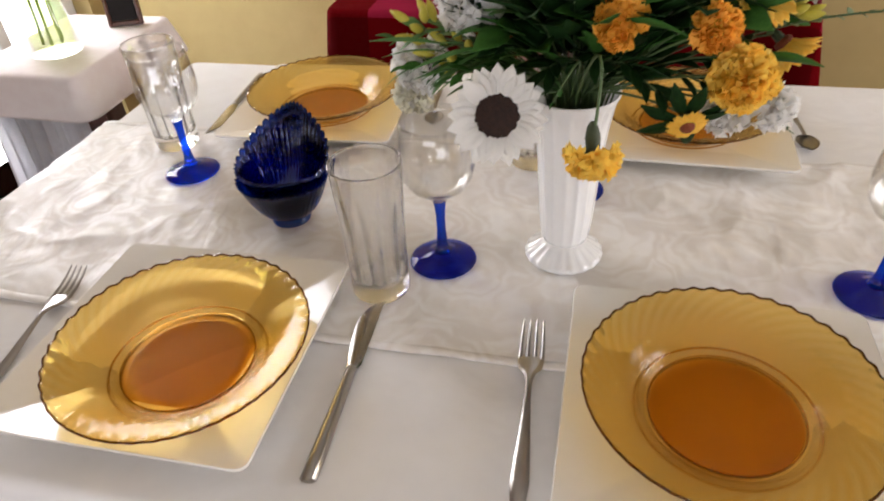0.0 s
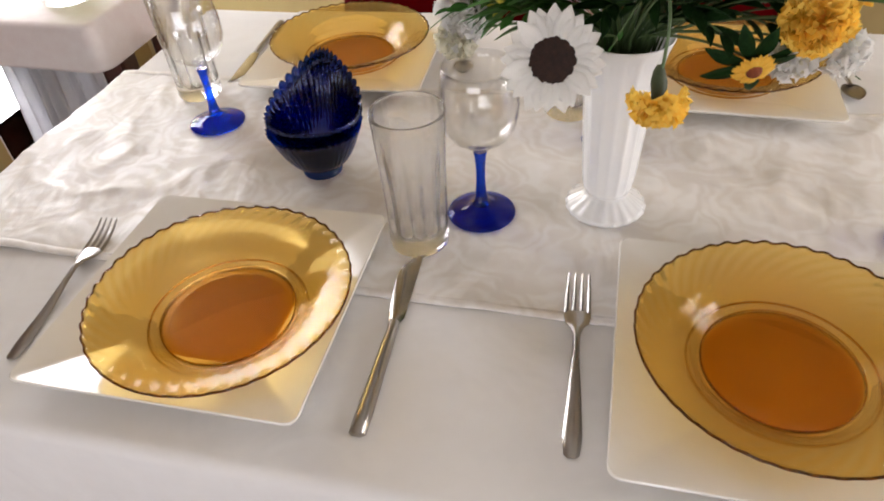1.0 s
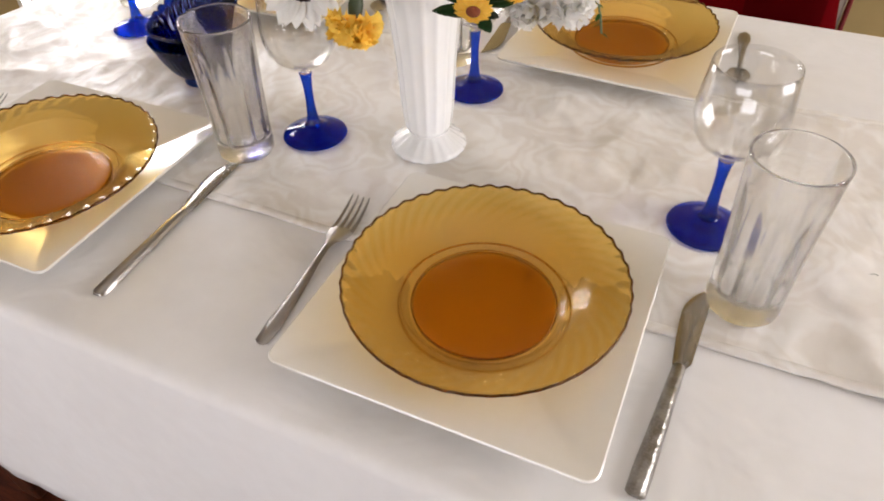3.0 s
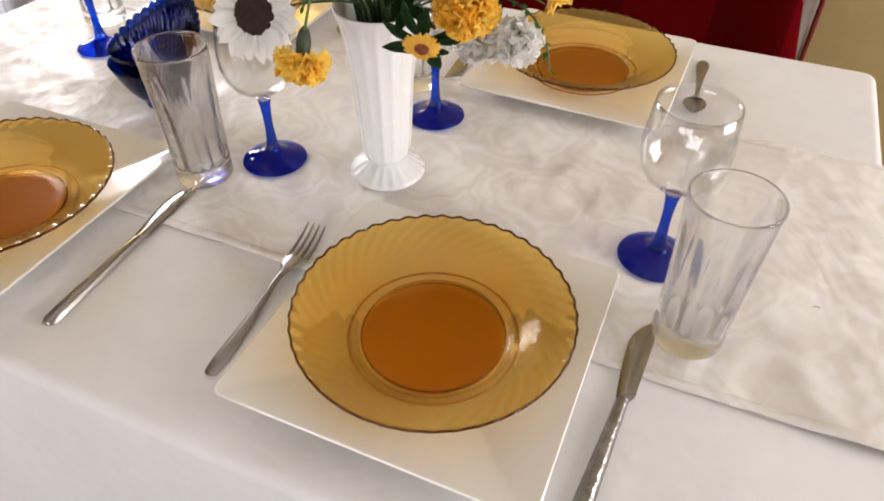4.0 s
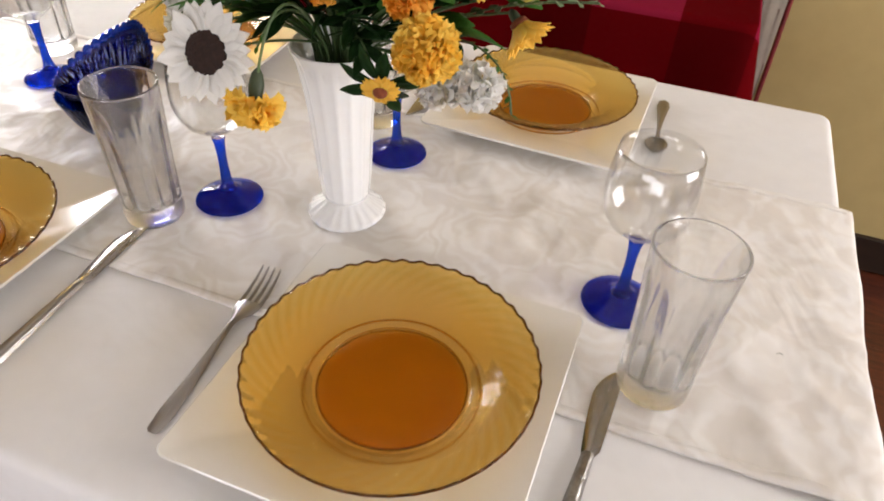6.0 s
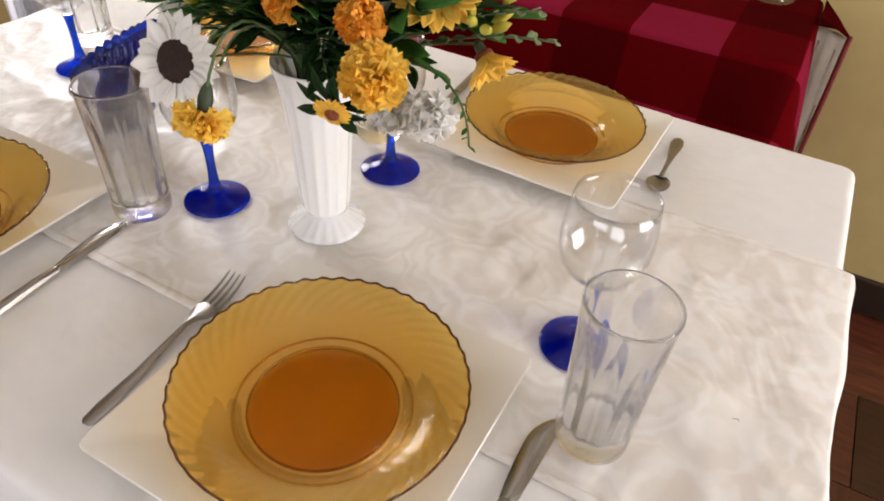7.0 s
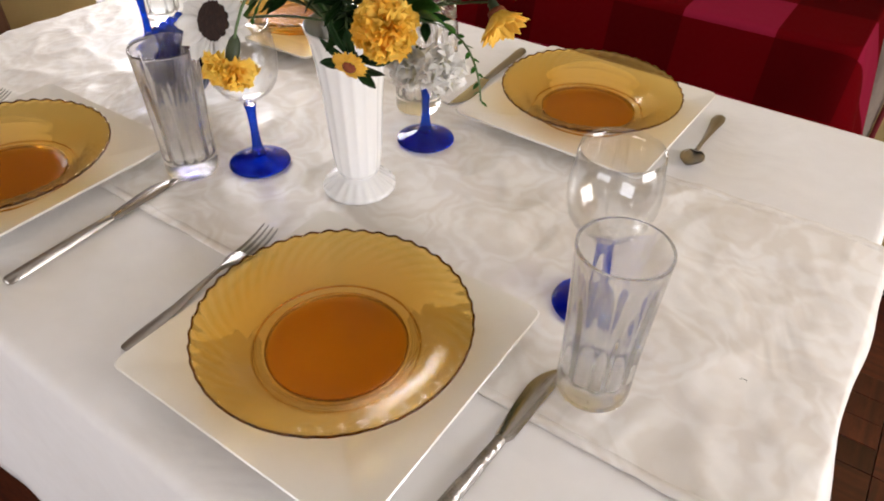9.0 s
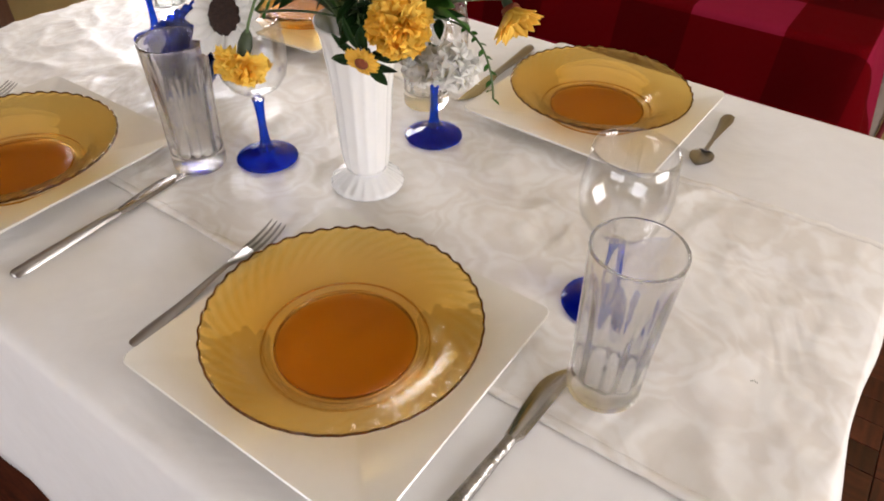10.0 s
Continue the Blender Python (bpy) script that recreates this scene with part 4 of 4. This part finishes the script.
def carnation(name, place, way, radius, outer, heart, label, rng, count=60, low=-0.1, over=None, flat=0.75, broad=0.62):
    ob = thing(name, facing(place, way, rng.uniform(0, 90)), label, "flower")
    part("petals", ruffle(rng, radius, int(count * 1.6), low, radius * broad, flat), outer, ob)["kind"] = "stuff"
    part("heart", ruffle(rng, radius * 0.80, max(10, count // 4), 0.55, radius * 0.55, flat * 1.05), heart, ob, "darker crimped petals")["kind"] = "stuff"
    part("calyx", lathe([(0.0015, -0.024), (0.0042, -0.020), (0.0058, -0.012), (0.0050, -0.004), (0.006, 0.0)], 14), CALYX, ob, "dark green calyx")
    stem_to(ob, rng, place, Vector(way) * 2.2, over=over)
    return ob


rng = random.Random(7)
daisy("white_daisy", (-0.074, -0.037, 0.974), (0.10, -0.80, 0.38), PETAL_DAISY, 12, 0.013, 0.0195, SEED, "large white daisy with a dark brown disc", rng, 2, 10)
carnation("yellow_carnation", (0.005, -0.090, 0.974), (0.10, -0.50, -0.85), 0.0215, YELLOW_PETAL, ORANGE_PETAL, "yellow carnation with an orange heart drooping on a bent stem", rng, 56, 0.30, over=(0.012, -0.055, 1.085), flat=0.6)
carnation("marigold", (0.109, -0.020, 1.006), (0.22, -0.80, 0.22), 0.0245, YELLOW_PETAL, ORANGE_PETAL, "full yellow marigold with an orange heart", rng, 84, -0.35, flat=0.85)
daisy("small_orange_daisy", (0.074, -0.025, 0.969), (0.22, -0.78, -0.38), PETAL_SMALL, 13, 0.0045, 0.0062, ORANGE_DISC, "small orange daisy with a rust disc ringed by leaves", rng, 2, 4, leaves=9)
carnation("white_carnation", (0.142, 0.012, 0.970), (0.45, -0.65, 0.0), 0.020, WHITE_PETAL, CREAM_PETAL, "white carnation hanging low beside the marigold", rng, 26, -0.1, broad=1.0)
carnation("white_carnation", (0.108, 0.014, 0.962), (0.10, -0.75, -0.2), 0.019, WHITE_PETAL, CREAM_PETAL, "cream white carnation tucked under the marigold", rng, 26, -0.1, broad=1.0)
carnation("orange_carnation", (0.086, -0.002, 1.037), (0.10, -0.72, 0.40), 0.019, ORANGE_PETAL, YELLOW_PETAL, "orange and yellow carnation above the marigold", rng, 52, 0.0)
carnation("orange_carnation", (0.018, 0.002, 1.038), (-0.45, -0.60, 0.25), 0.021, ORANGE_PETAL, YELLOW_PETAL, "orange carnation turned sideways among dark leaves", rng, 50, 0.1, flat=0.9)
daisy("sunflower", (0.118, 0.050, 1.052), (0.35, -0.50, 0.55), PETAL_SUN, 15, 0.014, 0.018, SEED, "yellow sunflower with a dark brown disc", rng, 2, 20)
daisy("sunflower", (0.152, 0.074, 1.000), (0.62, -0.25, -0.55), PETAL_SUN, 14, 0.006, 0.008, ORANGE_DISC, "yellow sunflower with half-closed petals leaning out over the plate", rng, 2, 48)
carnation("white_rose", (-0.162, 0.066, 0.972), (-0.45, -0.70, 0.15), 0.030, WHITE_PETAL, WHITE_PETAL, "loose white rose on the outer side of the bouquet", rng, 40, -0.1)
carnation("white_rose", (-0.172, 0.058, 0.945), (-0.35, -0.70, -0.35), 0.020, CREAM_PETAL, WHITE_PETAL, "small cream rose hanging below the white one", rng, 36, 0.0)
carnation("white_rose", (-0.115, 0.060, 1.036), (-0.20, -0.65, 0.5), 0.030, WHITE_PETAL, WHITE_PETAL, "white rose at the top of the bouquet", rng, 40, -0.1)
carnation("white_carnation", (0.062, 0.060, 1.052), (0.10, -0.55, 0.6), 0.028, WHITE_PETAL, CREAM_PETAL, "white carnation at the top of the bouquet", rng, 26, -0.1, broad=1.0)


def bud_spray(place, way, label):
    """A short stalk with pointed yellow-green buds."""
    ob = thing("bud_spray", facing(place, way), label, "flower")
    for k in range(7):
        a, out = 360 * k / 7 + rng.uniform(-20, 20), rng.uniform(0.006, 0.020)
        m = pose(0, 0, rng.uniform(-0.012, 0.010), 0, 0, a) @ pose(0, out, 0, rng.uniform(-50, -15), 0, 0)
        part("bud", lathe([(0.0006, -0.002), (0.0030, 0.002), (0.0044, 0.008), (0.0036, 0.015), (0.0008, 0.022)], 10), BUD, ob, m=m)
    stem_to(ob, rng, place, way)
    return ob


bud_spray((-0.160, 0.064, 1.008), (-0.5, -0.4, 0.7), "spray of pointed yellow-green lily buds")
bud_spray((-0.132, 0.055, 0.990), (-0.3, -0.6, 0.4), "spray of small yellow buds")
bud_spray((0.150, 0.070, 1.030), (0.5, -0.3, 0.6), "spray of yellow-green buds beside the sunflower")


def sprig(place, leaf, count, label, spread=35, over=None, start=0.25, pair=True, mat=None):
    """A leafy stalk from the vase mouth out to place."""
    end = Vector(place)
    ob = thing("foliage_sprig", Matrix.Translation((VX, VY, ON + 0.06)), label, "foliage")
    inv = ob.matrix_world.inverted()
    begin = mouth(rng)
    rim = Vector((VX + (end.x - VX) * 0.16, VY + (end.y - VY) * 0.16, ON + 0.195))
    far = Vector(over) if over else rim.lerp(end, 0.5) + Vector((0, 0, 0.03))
    curve = bend(rim, far, end, 14)
    part("stem", tube([inv @ p for p in [begin.lerp(rim, k / 3) for k in range(3)] + curve], 0.0010, 5), mat or STALK, ob)
    for k in range(count):
        t = start + (1 - start) * k / max(1, count - 1)
        i = min(13, int(t * 14))
        p, d = curve[i].lerp(curve[i + 1], t * 14 - i), (curve[i + 1] - curve[i]).normalized()
        side = d.cross(Vector((0, 0, 1))).normalized() if abs(d.z) < 0.95 else Vector((1, 0, 0))
        s = (1 if k % 2 else -1) if pair else 0
        w = (d + side * s * math.tan(radians(spread)) + Vector((rng.uniform(-0.3, 0.3), rng.uniform(-0.3, 0.3), rng.uniform(-0.25, 0.35)))).normalized()
        m = Matrix.Translation(inv @ p) @ w.to_track_quat("Y", "Z").to_matrix().to_4x4() @ pose(0, 0, 0, 0, rng.uniform(-40, 40), 0)
        part("leaf", leaf, None, ob, m=m @ Matrix.Diagonal((1, 1, 1, 1)).lerp(Matrix.Diagonal((0.8, 0.8, 0.8, 1)), rng.random()))
    return ob


# the dark leafy heart of the bouquet
for k in range(44):
    a = 2.399963 * k
    r = 0.020 + 0.090 * ((k + 0.5) / 44) ** 0.6
    x, y = VX + 0.035 + 1.2 * r * math.cos(a), VY - 0.005 + 0.75 * r * math.sin(a)
    z = 1.085 - 5.5 * r * r + rng.uniform(-0.02, 0.02)
    sprig((x, y, z), LEAF_BROAD if k % 3 else LEAF_BROAD_MID, 7, "dark green leafy sprig in the middle of the bouquet")
for x, y, z in ((0.05, 0.0, 0.985), (0.085, 0.02, 0.985), (0.03, 0.02, 0.995), (-0.04, 0.02, 0.99), (0.11, 0.03, 0.995), (0.0, 0.03, 1.0), (0.06, 0.03, 1.03), (-0.09, 0.05, 1.0)):
    sprig((x, y, z), LEAF_NARROW, 8, "dark narrow-leaved sprig low in the bouquet")
for x, y, z in ((-0.165, 0.03, 0.985), (-0.15, 0.05, 0.97), (-0.19, 0.07, 0.995), (-0.12, 0.01, 0.985)):
    sprig((x, y, z), LEAF_SMALL, 10, "fresh green sprig with small pointed leaves")
sprig((0.215, 0.060, 1.032), LEAF_ROUND, 16, "eucalyptus sprig with small grey-green leaves", 60, start=0.4)
sprig((0.195, 0.075, 1.045), LEAF_ROUND, 14, "eucalyptus sprig with small grey-green leaves", 60, start=0.4)
sprig((0.164, 0.036, 0.938), LEAF_TINY, 12, "thin trailing sprig with tiny leaves", 60, over=(0.150, 0.045, 1.03), start=0.5)
sprig((0.118, 0.012, 1.008), LEAF_BROAD_MID, 2, "broad bright green leaf by the sunflower", 10, start=0.75)
sprig((-0.03, -0.03, 0.985), LEAF_TINY, 2, "bare bent green stalk at the front of the bouquet", 20, over=(0.0, -0.02, 1.05), start=0.9)
for k in range(9):
    sprig((-0.075 - 0.009 * k, 0.035 + 0.006 * (k % 3), 0.985 + 0.006 * (k % 4)), BLADE_GRASS, 2, "tuft of thin grass blades in the bouquet", 6, start=0.3, pair=False, mat=GRASS)

for x, y, z in ((-0.125, 0.025, 0.985), (-0.105, 0.040, 1.015), (-0.155, 0.055, 1.010), (-0.090, 0.030, 0.975), (-0.070, 0.045, 1.030), (-0.135, 0.070, 0.975), (0.02, 0.02, 1.055), (0.06, 0.035, 1.07)):
    sprig((x, y, z), LEAF_FRESH, 8, "fresh green sprig with long narrow leaves", 30, start=0.35)

# ---- on the side tables ----


def glass_jar(m, r, h, fill, label, name="glass_jar"):
    ob = thing(name, m, label, "jar")
    part("jar", lathe([(r * 0.9, 0.0), (r * 1.18, 0.002), (r * 1.2, 0.012), (r, 0.018), (r, h), (r * 0.94, h), (r * 0.94, 0.022), (r * 0.3, 0.020)], 36), CLEAR, ob, "clear glass wall")
    part("wax", lathe([(r * 0.3, 0.023), (r * 0.90, 0.023), (r * 0.90, h * fill), (r * 0.5, h * fill - 0.002), (0.002, h * fill - 0.002)], 30), WAX, ob, "brown wax filling")
    return ob


RED_TOP = RT + 0.0045
glass_jar(pose(0.300, 1.195, RED_TOP), 0.040, 0.11, 0.75, "glass candle jar with brown wax on the red cloth", "candle_jar")
glass_jar(pose(0.030, 1.130, RED_TOP), 0.022, 0.09, 0.4, "small clear glass candle holder on the red cloth", "candle_holder")
part("rim", lathe([(0.020, 0.0), (0.030, 0.001), (0.040, 0.012), (0.046, 0.020), (0.044, 0.020), (0.030, 0.004), (0.004, 0.003)], 40), CLEAR, thing("glass_dish", pose(0.155, 1.215, RED_TOP), "shallow clear glass dish on the red cloth", "glass dish"))

green_vase = thing("green_vase", pose(-1.062, 0.578, LT + 0.0045), "flared clear vase with green stems by the window", "vase")
part("glass_wall", lathe([(0.030, 0.0), (0.048, 0.002), (0.050, 0.010), (0.044, 0.06), (0.036, 0.12), (0.034, 0.17), (0.044, 0.22), (0.042, 0.22), (0.032, 0.17), (0.034, 0.12), (0.042, 0.06), (0.044, 0.012), (0.004, 0.010)], 40), CLEAR, green_vase)
part("water", lathe([(0.004, 0.011), (0.0425, 0.013), (0.0405, 0.06), (0.0335, 0.115), (0.0312, 0.168), (0.004, 0.168)], 36), LIME, green_vase, "pale green water")
for k in range(5):
    a = 1.3 * k
    tip = (0.09 * math.cos(a), 0.09 * math.sin(a), 0.26 + 0.02 * k)
    part("stem", tube(bend((0.02 * math.cos(a), 0.02 * math.sin(a), 0.02), (0.01, 0, 0.2), tip, 8), 0.003, 6), STEM_GREEN, green_vase)
    lf = blade_mesh("leaf", 0.12, 0.03, STEM_GREEN, 0.3, 0.5)
    part("leaf", lf, None, green_vase, m=Matrix.Translation((0.03 * math.cos(a), 0.03 * math.sin(a), 0.21)) @ pose(0, 0, 0, 35, 0, math.degrees(a) - 90))

picture = thing("picture_frame", pose(-1.008, 0.735, LT + 0.0045, -8, 0, 20), "dark wooden picture frame standing on the corner table", "picture frame")
for a in ((-0.036, -0.028, -0.007, 0.007, 0.0, 0.16), (0.028, 0.036, -0.007, 0.007, 0.0, 0.16), (-0.028, 0.028, -0.007, 0.007, 0.0, 0.010), (-0.028, 0.028, -0.007, 0.007, 0.150, 0.16)):
    part("moulding", boxed(*a, bevel=0.002), WOOD, picture, smooth=False)
part("print", boxed(-0.0278, 0.0278, -0.003, 0.004, 0.0102, 0.1498), PHOTO, picture, "dark glazed print", smooth=False)
part("stand", boxed(-0.012, 0.012, 0.008, 0.011, 0.0, 0.10), WOOD, picture, smooth=False, m=pose(0, 0.004, 0.002, -10))

solid("lint_thread", tube(bend((0.435, 0.043, TOP + 0.0050), (0.438, 0.046, TOP + 0.0056), (0.441, 0.044, TOP + 0.0050), 6), 0.00022, 5), CALYX, "short dark thread lying on the cream runner", "thread")

# ---- parquet blocks ----
shape = boxed(-0.034, 0.034, -0.139, 0.139, -0.008, 0.0, bevel=0.0012)
PLANK = finish(shape, "plank", PARQUET, False)
for cx0, cx1, cy0, cy1 in ((0.45, 1.30, -0.42, 1.26), (-1.38, -0.55, -0.70, 0.98)):
    cols, rows_ = int((cx1 - cx0) / 0.28), int((cy1 - cy0) / 0.28)
    for i in range(cols):
        for j in range(rows_):
            for k in range(4):
                cx, cy = cx0 + 0.14 + 0.28 * i, cy0 + 0.14 + 0.28 * j
                off = -0.105 + 0.07 * k
                m = pose(cx + off, cy, 0) if (i + j) % 2 else pose(cx, cy + off, 0, 0, 0, 90)
                part("plank", PLANK, None, floor, m=m)
